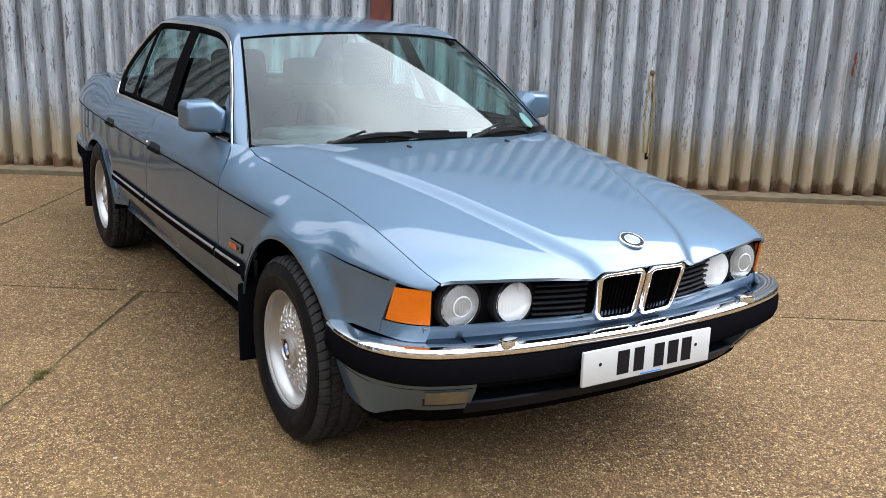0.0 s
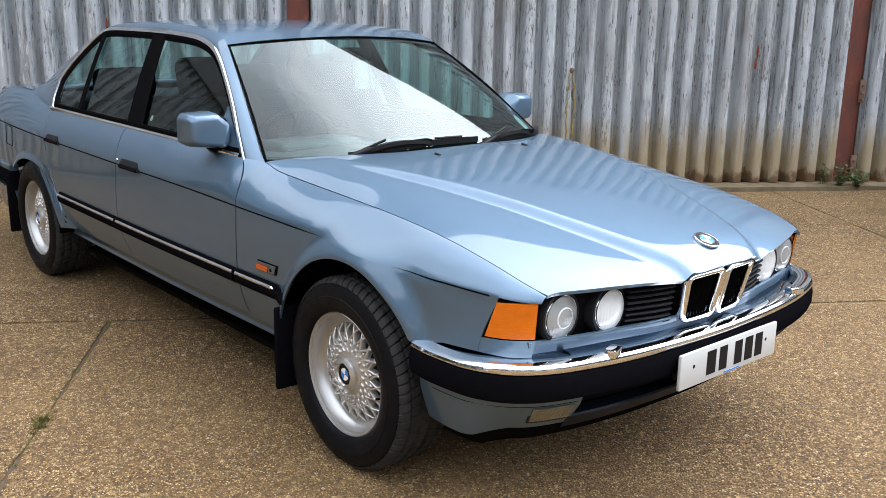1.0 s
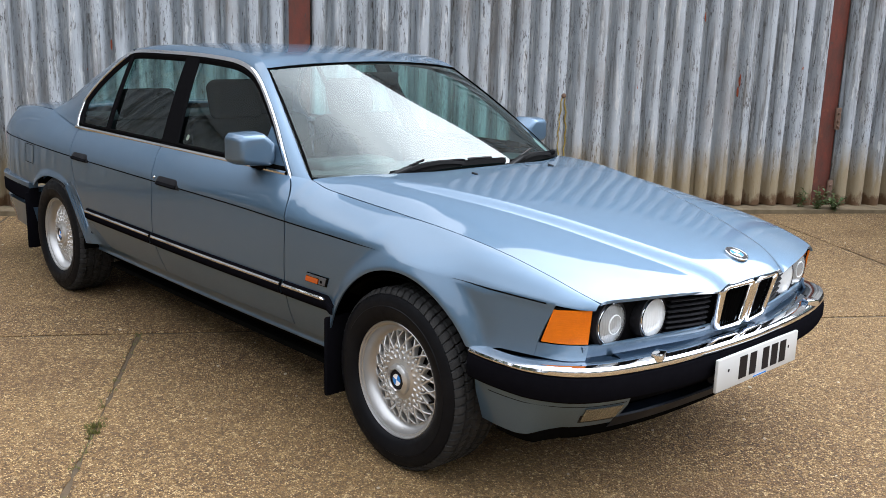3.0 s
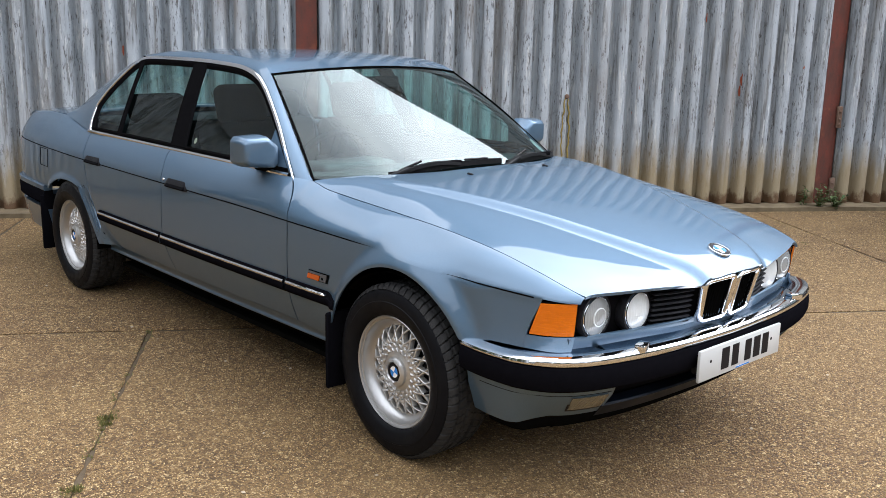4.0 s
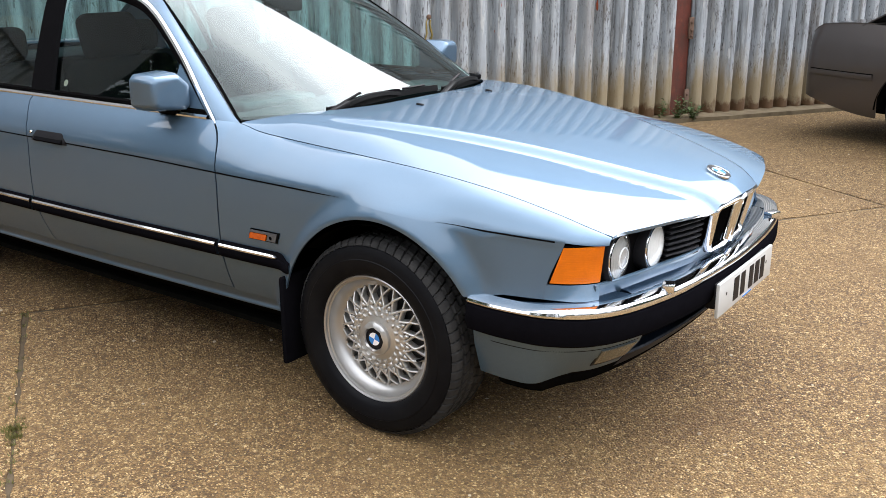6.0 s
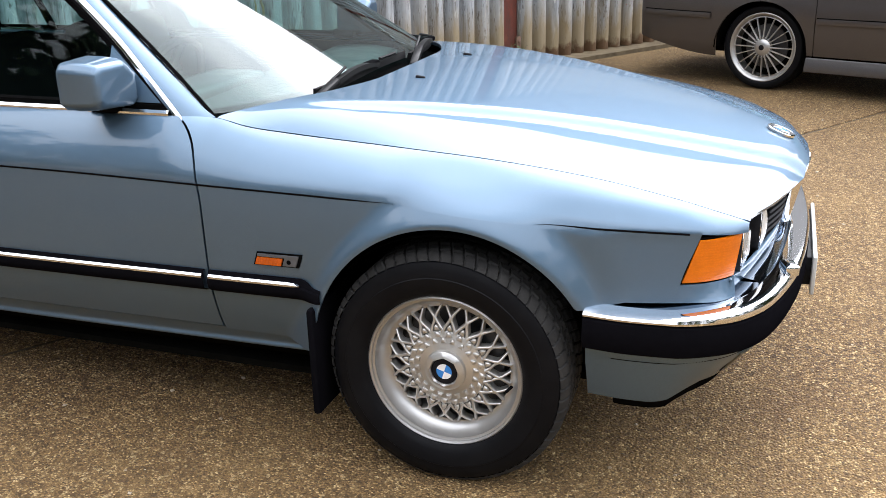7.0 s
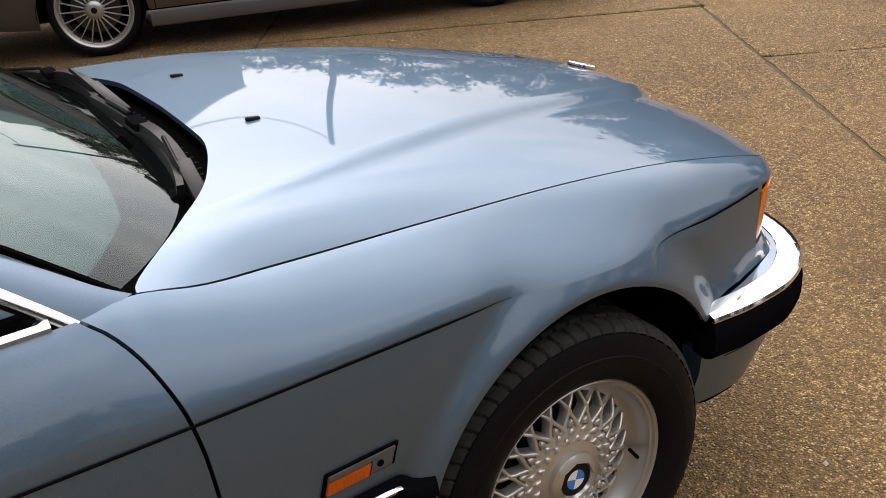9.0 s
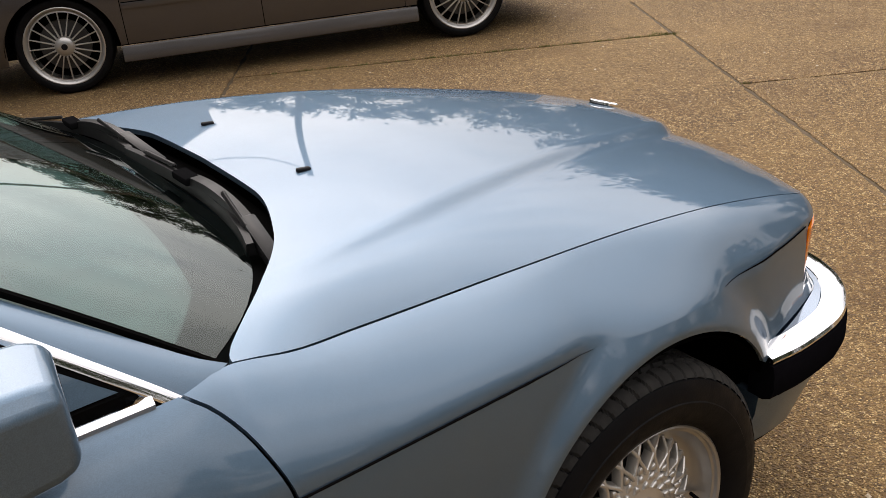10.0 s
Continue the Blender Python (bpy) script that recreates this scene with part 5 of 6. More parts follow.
for foot, tip, hinge in ((-0.50, 0.13, -0.515), (0.155, 0.70, 0.140)):
    arm = [on_screen(foot + (tip - foot) * t, -0.045 + 0.055 * math.sin(math.pi * min(1, t * 1.1)) ** 0.7, 0.012 + 0.022 * math.sin(math.pi * min(1, t * 1.4))) for t in lin(0, 0.62, 16)]
    wiper = part("wiper", sweep(arm, [(-0.013, -0.005), (-0.010, 0.009), (0.010, 0.009), (0.013, -0.005)]), M_WIPER, car, "black windscreen wiper at rest")
    blade = [on_screen(foot + 0.03 + (tip - foot) * t, 0.000 + 0.02 * t, 0.010 + 0.010 * math.sin(math.pi * t)) for t in lin(0, 1.0, 20)]
    part("wiper_blade", sweep(blade, [(-0.009, -0.014), (-0.006, 0.008), (0.006, 0.008), (0.009, -0.014)]), M_WIPER, wiper)
    mid = blade[10]
    part("wiper_clip", box((0.03, 0.07, 0.016), (mid[0], mid[1], mid[2] + 0.008), 0.004), M_TRIM, wiper)
    a0, a1 = Vector(arm[0]), Vector(arm[4])
    way = (a1 - a0).normalized()
    head = Matrix.Translation(a0.lerp(a1, 0.35)) @ way.to_track_quat("X", "Z").to_matrix().to_4x4()
    part("wiper_head", moved(geo_of(box((0.15, 0.030, 0.024), (0, 0, 0.004), 0.008, 2)), head), M_WIPER, wiper)
    part("wiper_spring", moved(geo_of(box((0.11, 0.008, 0.010), (0.10, 0.011, 0.010), 0.003, 1)), head), M_WIPER, wiper)
    for k in (4, 14):
        q, q2 = Vector(blade[k]), Vector(blade[k + 2])
        yoke = Matrix.Translation(q + Vector((0.004, 0, 0.013))) @ (q2 - q).normalized().to_track_quat("X", "Z").to_matrix().to_4x4()
        part("wiper_yoke", moved(geo_of(box((0.15, 0.010, 0.008), (0, 0, 0), 0.003, 1)), yoke), M_WIPER, wiper)
    part("wiper_pivot", moved(lathe([(0.0, 0.020), (0.016, 0.016), (0.020, 0.0), (0.02, -0.03)], 20, "z"), Matrix.Translation(on_screen(hinge, -0.06, -0.005))), M_BLACK, wiper)
# paper disc in the far corner of the screen
dx = [on_screen(0.60 + 0.036 * math.cos(a), 0.125 + 0.073 * math.sin(a), -0.006) for a in lin(0, 2 * math.pi * 23 / 24, 24)]
tagged(part("licence_disc", (dx, [tuple(range(24))[::-1]]), M_WHITE, car, "round white paper disc inside the windscreen", smooth=0))

# round tag on the driver's window
tag = [(-1.672 + 0.013 * math.cos(a), CY - glass_w(0.985 + 0.013 * math.sin(a)) + 0.018, 0.985 + 0.013 * math.sin(a)) for a in lin(0, 2 * math.pi * 19 / 20, 20)]
part("window_tag", (tag, [tuple(range(20))]), M_TAG, car, "small pale round tag inside the window", smooth=0)

# ---- cabin ----
part("dashboard", flip(grid(lambda u, v: (-0.56 - 0.10 * v * v - 0.42 * u, v * 0.68, 0.905 + 0.028 * math.sin(math.pi * u) - 0.02 * v * v - (0.10 * max(0, u - 0.85) / 0.15)), lin(0, 1, 16), lin(1, -1, 24), 1)), M_DASH, car, solid=0.02)
part("dash_front", grid(lambda u, v: (-0.98 + 0.08 * u, v * 0.68, 0.81 - 0.35 * u), lin(0, 1, 5), lin(1, -1, 12), 1), M_DASH, car, solid=0.02)
part("instrument_hood", box((0.20, 0.40, 0.07), (-0.93, CY - 0.36, 0.915), 0.025, 3), M_DASH, car)
wheel_m = Matrix.Translation((-1.10, CY - 0.36, 0.895)) @ Matrix.Rotation(radians(-62), 4, "Y")
rim_path = [tuple(wheel_m @ Vector((0.192 * math.cos(a), 0.192 * math.sin(a), 0))) for a in lin(0, 2 * math.pi, 49)]
steer = part("steering_wheel", sweep(rim_path, ring(0.014, 8), True, False, wheel_m.to_3x3() @ Vector((0, 0, 1))), M_SEAT, car, "black leather steering wheel")
part("wheel_boss", moved(geo_of(box((0.15, 0.17, 0.05), (0, 0, -0.01), 0.02, 3)), wheel_m), M_SEAT, steer)
for k in (0, 90, 180, 270):
    part("wheel_spoke", moved(geo_of(box((0.12, 0.035, 0.014), (0.125, 0, -0.005), 0.005)), wheel_m @ Matrix.Rotation(radians(k), 4, "Z")), M_SEAT, steer)


def seat(x, w, wide, rest=True):
    c = part("seat_cushion", box((0.50, wide, 0.16), (x, CY + w, 0.47), 0.05, 3), M_SEAT, car)
    bk = Matrix.Translation((x - 0.24, CY + w, 0.76 if rest else 0.68)) @ Matrix.Rotation(radians(-16), 4, "Y")
    part("seat_back", moved(geo_of(box((0.14, wide, 0.60), (0, 0, 0), 0.05, 3)), bk), M_SEAT, c)
    if rest:
        part("headrest", moved(geo_of(box((0.10, 0.28, 0.20), (-0.02, 0, 0.40), 0.045, 4)), bk), M_SEAT, c)
        for d in (-0.05, 0.05):
            part("headrest_stem", moved(geo_of(box((0.012, 0.012, 0.08), (-0.02, d, 0.30))), bk), M_CHROME, c)


for w in (-0.36, 0.36):
    seat(-1.50, w, 0.52)
seat(-2.42, 0.0, 1.30, False)
for w in (-0.40, 0.40):
    bk = Matrix.Translation((-2.76, CY + w, 1.055))
    part("rear_headrest", moved(geo_of(box((0.12, 0.34, 0.17), (0, 0, 0), 0.05, 4)), bk), M_SEAT, car)
part("parcel_shelf", box((0.50, 1.24, 0.02), (-3.02, CY, 0.965), 0.006), M_CARPET, car)
part("cabin_floor", box((2.3, 1.5, 0.03), (-1.85, CY, 0.30), 0), M_CARPET, car, smooth=0)
# unseen low floor panels, added to keep light from under the car
part("underbody", box((3.9, 1.10, 0.02), (-1.45, CY, 0.205), 0), M_LINER, car, smooth=0)
part("underbody", box((2.15, 1.50, 0.02), (-1.47, CY, 0.21), 0), M_LINER, car, smooth=0)
part("engine_bay_floor", box((1.15, 1.05, 0.03), (0.05, CY, 0.29), 0), M_LINER, car, smooth=0)
part("boot_floor", box((1.0, 1.05, 0.03), (-3.55, CY, 0.32), 0), M_LINER, car, smooth=0)
part("bulkhead", box((0.03, 1.44, 0.55), (-0.62, CY, 0.60), 0), M_LINER, car, smooth=0)
part("rear_bulkhead", box((0.03, 1.40, 0.62), (-2.80, CY, 0.62), 0), M_CARPET, car, smooth=0)
part("headlining", grid(lambda u, v: tuple(a - b for a, b in zip(roof_pt(0.04 + 0.93 * u, v * 0.97), (0, 0, 0.03))), lin(0, 1, 12), lin(1, -1, 12), -1), M_DASH, car)
for side in (-1, 1):
    part("door_card", grid(lambda u, v: (-2.7 + 1.95 * u, 0.715 + 0.01 * v, 0.36 + 0.56 * v), lin(0, 1, 6), lin(0, 1, 4), side), M_SEAT, car, solid=0.02)
part("rear_view_mirror", box((0.02, 0.22, 0.06), (-1.16, CY, 1.275), 0.012, 3), M_TRIM, car)
part("aerial", sweep([(-3.55, CY + 0.66, 0.98), (-3.57, CY + 0.66, 1.10)], ring(0.003, 6)), M_TRIM, car)


# ---- wheels ----
def tyre_geo(profile, n=96):
    return lathe(profile, n)


def tread_geo(r, o0, o1, n=768, k=33):
    """The running surface with sipes in an arrow pattern."""
    verts, faces = [], []
    for i in range(n):
        a = 2 * math.pi * i / n
        for j in range(k):
            s = j / (k - 1)
            o = o0 + (o1 - o0) * s
            c = abs(s - 0.5) * 2
            ph = (i / n * 64 + 1.15 * (1 - c) + (0.5 if s > 0.5 else 0)) % 1.0
            cut = ph < 0.13 and c > 0.06
            cut = cut or min(abs(c - 0.62), abs(c - 0.22)) < 0.035
            drop = 0.0185 * max(0, (c - 0.72) / 0.28) ** 2
            rr = r - drop - (0.010 if cut else 0)
            verts.append((rr * math.cos(a), o, rr * math.sin(a)))
    for i in range(n):
        for j in range(k - 1):
            a, b = i * k + j, ((i + 1) % n) * k + j
            faces.append((a, a + 1, b + 1, b))
    return verts, faces


def bar(p, q, wide, deep, taper=1.0):
    """A spoke between two points of the wheel's face; y is out of the wheel."""
    p, q = Vector(p), Vector(q)
    d = (q - p).normalized()
    s = d.cross(Vector((0, 1, 0))).normalized()
    verts = []
    for at, f in ((p, 1.0), (q, taper)):
        for a, b in ((-0.5, -deep), (-0.5, -0.002), (-0.28, 0.0), (0.28, 0.0), (0.5, -0.002), (0.5, -deep)):
            verts.append(tuple(at + s * a * wide * f + Vector((0, b, 0))))
    return verts, [(j, (j + 1) % 6, 6 + (j + 1) % 6, 6 + j) for j in range(6)] + [tuple(range(6))[::-1], tuple(range(6, 12))]


def rib(pts, wides, deep):
    """A curved spoke through points of the wheel's face, with a rounded back."""
    pts = [Vector(p) for p in pts]
    verts, faces = [], []
    for k, (p, wide) in enumerate(zip(pts, wides)):
        d = (pts[min(k + 1, len(pts) - 1)] - pts[max(k - 1, 0)]).normalized()
        s = d.cross(Vector((0, 1, 0))).normalized()
        for a, b in ((-0.5, -deep), (-0.5, -0.0034), (-0.36, -0.0012), (-0.12, 0.0), (0.12, 0.0), (0.36, -0.0012), (0.5, -0.0034), (0.5, -deep)):
            verts.append(tuple(p + s * a * wide + Vector((0, b, 0))))
    for k in range(len(pts) - 1):
        faces += [(k * 8 + j, k * 8 + (j + 1) % 8, k * 8 + 8 + (j + 1) % 8, k * 8 + 8 + j) for j in range(8)]
    n = len(verts)
    return verts, faces + [tuple(range(8))[::-1], tuple(range(n - 8, n))]


def stud(sr, st, up):
    """A soft faceted boss of the wheel's hub, narrower towards the rim."""
    verts, faces = [], []
    for f, h in ((1.0, -0.004), (0.98, 0.0), (0.80, up * 0.62), (0.46, up)):
        verts += [(-sr * f, h, -st * f), (sr * 0.55 * f, h, -st * 0.70 * f), (sr * 1.25 * f, h, 0), (sr * 0.55 * f, h, st * 0.70 * f), (-sr * f, h, st * f)]
    for k in range(3):
        faces += [(k * 5 + (j + 1) % 5, k * 5 + j, k * 5 + 5 + j, k * 5 + 5 + (j + 1) % 5) for j in range(5)]
    return verts, faces + [tuple(range(15, 20))[::-1]]


def polar(r, deg, o):
    return (r * math.cos(radians(deg)), o, r * math.sin(radians(deg)))


def make_wheel(parent, spin=0.0):
    """One cross-spoke wheel about its own hub, y pointing out."""
    wheel = part("wheel", lathe([(0.150, -0.16), (0.172, -0.15), (0.168, -0.05), (0.163, -0.030)], 64), M_ALLOY, parent, "silver cross-spoke alloy wheel with a deep lip")
    part("tyre", tyre_geo([(0.206, 0.016), (0.213, 0.028), (0.228, 0.035), (0.248, 0.040), (0.262, 0.0405), (0.264, 0.0385), (0.280, 0.037), (0.294, 0.031), (0.3005, 0.0275), (0.3025, 0.0235), (0.3025, 0.006), (0.300, -0.08), (0.3025, -0.155), (0.303, -0.172), (0.26, -0.185), (0.205, -0.165)]), M_TYRE, wheel, "black tyre with chunky shoulder blocks")
    part("tread", tread_geo(0.3225, 0.0262, -0.172), M_TREAD, wheel, smooth=25)
    part("rim_lip", lathe([(0.163, -0.030), (0.171, -0.029), (0.180, -0.022), (0.188, -0.008), (0.1925, 0.005), (0.1932, 0.0105), (0.1985, 0.0125), (0.1995, 0.0190), (0.2045, 0.022), (0.2085, 0.019), (0.209, 0.012), (0.205, 0.004)], 96), M_LIP, wheel)
    geos = []
    for k in range(20):
        t = 18 * k + spin
        for s in (-1, 1):
            geos.append(rib([polar(0.137, t, -0.010), polar(0.145, t + s * 1.5, -0.0125), polar(0.153, t + s * 3.7, -0.017), polar(0.166, t + s * 6.6, -0.025)], (0.0105, 0.0072, 0.0068, 0.0078), 0.024))
            geos.append(rib([polar(0.139, t, -0.010), polar(0.130, t + s * 1.3, -0.0085), polar(0.119, t + s * 4.6, -0.0055), polar(0.110, t + s * 7.4, -0.003), polar(0.103, t + s * 9, -0.001)], (0.0105, 0.0082, 0.0078, 0.0085, 0.0105), 0.024))
    part("spokes", join(*geos), M_ALLOY, wheel, smooth=40)
    part("hub_plate", lathe([(0.02, 0.004), (0.053, 0.004), (0.060, 0.000), (0.098, -0.004), (0.1035, -0.007), (0.1035, -0.03)], 64), M_ALLOY, wheel)
    for k in range(20):
        for r, turn, sr, st, up in ((0.0800, 9, 0.0072, 0.0082, 0.0052), (0.0955, 0, 0.0078, 0.0098, 0.0050), (0.1130, 0, 0.0072, 0.0078, 0.0034)):
            m = Matrix.Rotation(-radians(18 * k + turn + spin), 4, "Y") @ Matrix.Translation((r, -0.0015 - 0.12 * max(0, r - 0.08), 0))
            part("rim_stud", moved(stud(sr, st, up), m), M_ALLOY, wheel, smooth=60)
    nut = [(0.0555, 0.002), (0.0535, 0.012), (0.047, 0.0185), (0.040, 0.0205), (0.0355, 0.015)]
    verts, faces = [], []
    for k in range(48):
        a = 2 * math.pi * k / 48
        hexa = 1 / math.cos((a % (math.pi / 4)) - math.pi / 8) * math.cos(math.pi / 8)
        for j, (r, h) in enumerate(nut):
            f = hexa if j in (2, 3) else 1.0
            verts.append((r * f * math.cos(a), h, r * f * math.sin(a)))
    for k in range(48):
        for j in range(4):
            a, b = k * 5 + j, ((k + 1) % 48) * 5 + j
            faces.append((a, a + 1, b + 1, b))
    part("centre_nut", (verts, faces), M_ALLOY, wheel)
    part("centre_cap", lathe([(0.0, 0.0145), (0.034, 0.0145), (0.0355, 0.012)], 40), M_INK, wheel)
    for k in range(4):
        pts = [(0, 0.0155, 0)] + [(0.021 * math.cos(a), 0.0155, 0.021 * math.sin(a)) for a in lin(k * math.pi / 2 + 0.3, (k + 1) * math.pi / 2 + 0.3, 10)]
        part("cap_quarter", (pts, [tuple(range(len(pts)))[::-1]]), M_BLUE if k % 2 else M_ENAMEL, wheel, smooth=0)
    part("valve", sweep([polar(0.172, 192, -0.020), polar(0.166, 192, 0.010)], ring(0.004, 8), True, True, Vector((0, 0, 1))), M_TRIM, wheel)
    part("brake_disc", lathe([(0.03, -0.07), (0.145, -0.07), (0.145, -0.09), (0.03, -0.09)], 40), M_DISC, wheel)
    part("brake_caliper", box((0.07, 0.05, 0.16), (-0.11, -0.07, 0.03), 0.012), M_DISC, wheel)
    # dark disc put in for the shade behind the spokes, brake-steel coloured
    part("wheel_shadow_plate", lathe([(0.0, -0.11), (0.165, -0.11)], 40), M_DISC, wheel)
    return wheel


def place(ob, m):
    ob.matrix_local = m
    return ob


first = place(make_wheel(car, 4.9), Matrix.Translation((0.0, -0.815, HUB)) @ Matrix.Rotation(radians(180), 4, "Z"))
for x, y, turned, spin in ((REAR_AXLE, -0.835, 180, 40), (0.0, 2 * CY + 0.815, 0, 70), (REAR_AXLE, 2 * CY + 0.835, 0, 15)):
    copy_thing(first, Matrix.Translation((x, y, HUB)) @ Matrix.Rotation(radians(turned), 4, "Z") @ Matrix.Rotation(radians(spin), 4, "Y"))


# ---- the brown saloon behind ----
B_REAR, B_FRONT = Vector((0.600, 5.000, 0)), Vector((3.240, 3.948, 0))
B_F = (B_FRONT - B_REAR).normalized()
B_L = Vector((-B_F.y, B_F.x, 0))
B_MID = B_REAR + B_L * 0.79
B_M = Matrix(((B_F.x, B_L.x, 0, B_MID.x), (B_F.y, B_L.y, 0, B_MID.y), (0, 0, 1, 0), (0, 0, 0, 1)))
brown = thing("car", "brown-grey metallic saloon with many-spoked alloy wheels parked behind", "car")
BASE = (B_FRONT - B_REAR).length
B_R = 0.328


def b_grid(fn, us, vs, side):
    """As grid(), in the brown car's own axes: x from the rear axle forward."""
    verts, n, faces = [], len(vs), []
    for u in us:
        for v in vs:
            x, w, z = fn(u, v)
            verts.append(tuple(B_M @ Vector((x, side * w, z))))
    for i in range(len(us) - 1):
        for j in range(n - 1):
            q = (i * n + j, (i + 1) * n + j, (i + 1) * n + j + 1, i * n + j + 1)
            faces.append(q if side < 0 else q[::-1])
    return verts, faces


def b_w(x, z):
    plan = tab(x, (-1.16, 0.60), (-1.10, 0.74), (-0.95, 0.80), (-0.5, 0.85), (0.5, 0.875), (BASE - 0.5, 0.875), (BASE + 0.3, 0.845), (BASE + 0.62, 0.77), (BASE + 0.80, 0.60), (BASE + 0.86, 0.40))
    return plan + tab(z, (0.18, -0.06), (0.30, -0.015), (0.45, 0.0), (0.60, 0.004), (0.75, -0.006), (0.90, -0.06), (0.95, -0.09))


def b_top(x):
    return tab(x, (-1.16, 0.82), (-1.0, 0.93), (-0.6, 0.955), (0.4, 0.945), (1.8, 0.92), (BASE, 0.86), (BASE + 0.5, 0.78), (BASE + 0.86, 0.66))


def b_low(x):
    for c in (0.0, BASE):
        t = abs(x - c) / 0.372
        if t < 1:
            return 0.32 + 0.365 * math.sqrt(1 - t * t)
    return 0.30 if 0 < x < BASE else tab(x, (-1.16, 0.36), (-0.38, 0.24), (BASE + 0.38, 0.24), (BASE + 0.86, 0.26))


def b_flank(x, v):
    z = b_low(x) + (b_top(x) - b_low(x)) * v
    return x, b_w(x, z), z


for side in (-1, 1):
    cuts = (-1.16, 0.42, 1.36, BASE - 0.46, BASE + 0.86)
    for a, b, nm in zip(cuts, cuts[1:], ("rear_wing", "rear_door", "front_door", "front_wing")):
        def shifted(u, v, a=a, b=b):
            x = a + 0.003 + (b - a - 0.006) * u
            lean = 0.10 * max(0.0, v - 0.62) * (u if nm == "rear_wing" else 1 - u if nm == "rear_door" else 0) * -1
            return b_flank(x + lean, v)
        part(nm, b_grid(shifted, lin(0, 1, 110 if "wing" in nm else 24), lin(0, 1, 16), side), M_BROWN, brown, solid=0.01)
    part("shut_backing", b_grid(lambda x, v: (x, b_w(x, 0.32 + 0.55 * v) - 0.025, 0.32 + 0.55 * v), lin(0.36, BASE - 0.40, 14), lin(0, 1, 8), side), M_SEAL, brown)
    part("side_skirt", b_grid(lambda x, v: (x, b_w(x, 0.3) + (0.004, 0.013, 0.034, 0.028, -0.10)[int(v)], (0.288, 0.281, 0.212, 0.185, 0.16)[int(v)]), lin(0.375, BASE - 0.375, 20), range(5), side), M_SKIRT, brown, "sill skirt in body paint lightened for the sky it reflects")
    for a, b in ((-1.05, -0.42), (0.43, 1.355), (1.365, BASE - 0.465)):
        part("rubbing_strip", b_grid(lambda x, v: (x, b_w(x, 0.56) + (0.0, 0.010, 0.012, 0.010, 0.0)[int(v)], (0.535, 0.537, 0.556, 0.575, 0.577)[int(v)]), lin(a, b, 12), range(5), side), M_BROWN, brown)
        part("strip_seam", b_grid(lambda x, v: (x, b_w(x, 0.58) + (0.001, 0.004, 0.001)[int(v)], (0.576, 0.580, 0.584)[int(v)]), lin(a, b, 12), range(3), side), M_SEAL, brown)
    for c in (0.0, BASE):
        n, verts, faces = 20, [], []
        for k in range(n + 1):
            a = math.pi * k / n
            for w in (0.865, 0.50):
                verts.append(tuple(B_M @ Vector((c + 0.378 * math.cos(a), side * w, 0.31 + 0.374 * math.sin(a)))))
        for k in range(n):
            faces.append((2 * k, 2 * k + 1, 2 * k + 3, 2 * k + 2))
        faces.append(tuple(2 * k + 1 for k in range(n + 1)))
        part("arch_liner", (verts, faces), M_LINER, brown)
    gl = [(-0.35, 0.945), (0.05, 1.30), (0.6, 1.385), (1.3, 1.37), (1.75, 1.16), (2.15, 0.935)]
    part("side_glass", ([tuple(B_M @ Vector((x, side * (0.775 - (z - 0.93) * 0.48), z))) for x, z in gl], [tuple(range(6)) if side > 0 else tuple(range(6))[::-1]]), M_GLASS, brown, smooth=0)
roof = lambda x: tab(x, (-0.62, 0.955), (-0.35, 1.12), (0.0, 1.33), (0.5, 1.41), (1.2, 1.40), (1.5, 1.32), (1.9, 1.10), (2.25, 0.93))
part("cabin_roof", b_grid(lambda x, v: (x, v * (0.775 - (roof(x) - 0.93) * 0.46), roof(x) - 0.02 * v * v), lin(-0.62, 2.25, 40), lin(-1, 1, 13), 1), M_BROWN, brown, solid=0.01)
part("bonnet", b_grid(lambda x, v: (x, v * (b_w(x, b_top(x))), b_top(x) + 0.03 * (1 - v * v)), lin(2.1, BASE + 0.86, 24), lin(-1, 1, 13), 1), M_BROWN, brown, solid=0.01)
part("boot_lid", b_grid(lambda x, v: (x, v * (b_w(x, b_top(x))), b_top(x) + 0.02 * (1 - v * v)), lin(-1.16, -0.5, 14), lin(-1, 1, 13), 1), M_BROWN, brown, solid=0.01)
part("rear_bumper", b_grid(lambda v, u: (-1.16 - 0.05 * (1 - (v / 0.62) ** 2) + 0.02 * u, v, 0.36 + 0.46 * u), lin(-0.62, 0.62, 12), lin(0, 1, 6), -1), M_BROWN, brown, solid=0.01)
part("front_bumper", b_grid(lambda v, u: (BASE + 0.86 + 0.06 * (1 - (v / 0.42) ** 2), v, 0.26 + 0.40 * u), lin(0.42, -0.42, 12), lin(0, 1, 6), -1), M_BROWN, brown, solid=0.01)
part("underbody", moved(geo_of(box((BASE + 1.6, 1.2, 0.05), (BASE / 2, 0, 0.27))), B_M), M_LINER, brown, smooth=0)
part("cabin_filler", moved(geo_of(box((BASE - 0.8, 1.40, 0.55), (BASE / 2, 0, 0.62))), B_M), M_LINER, brown, smooth=0)


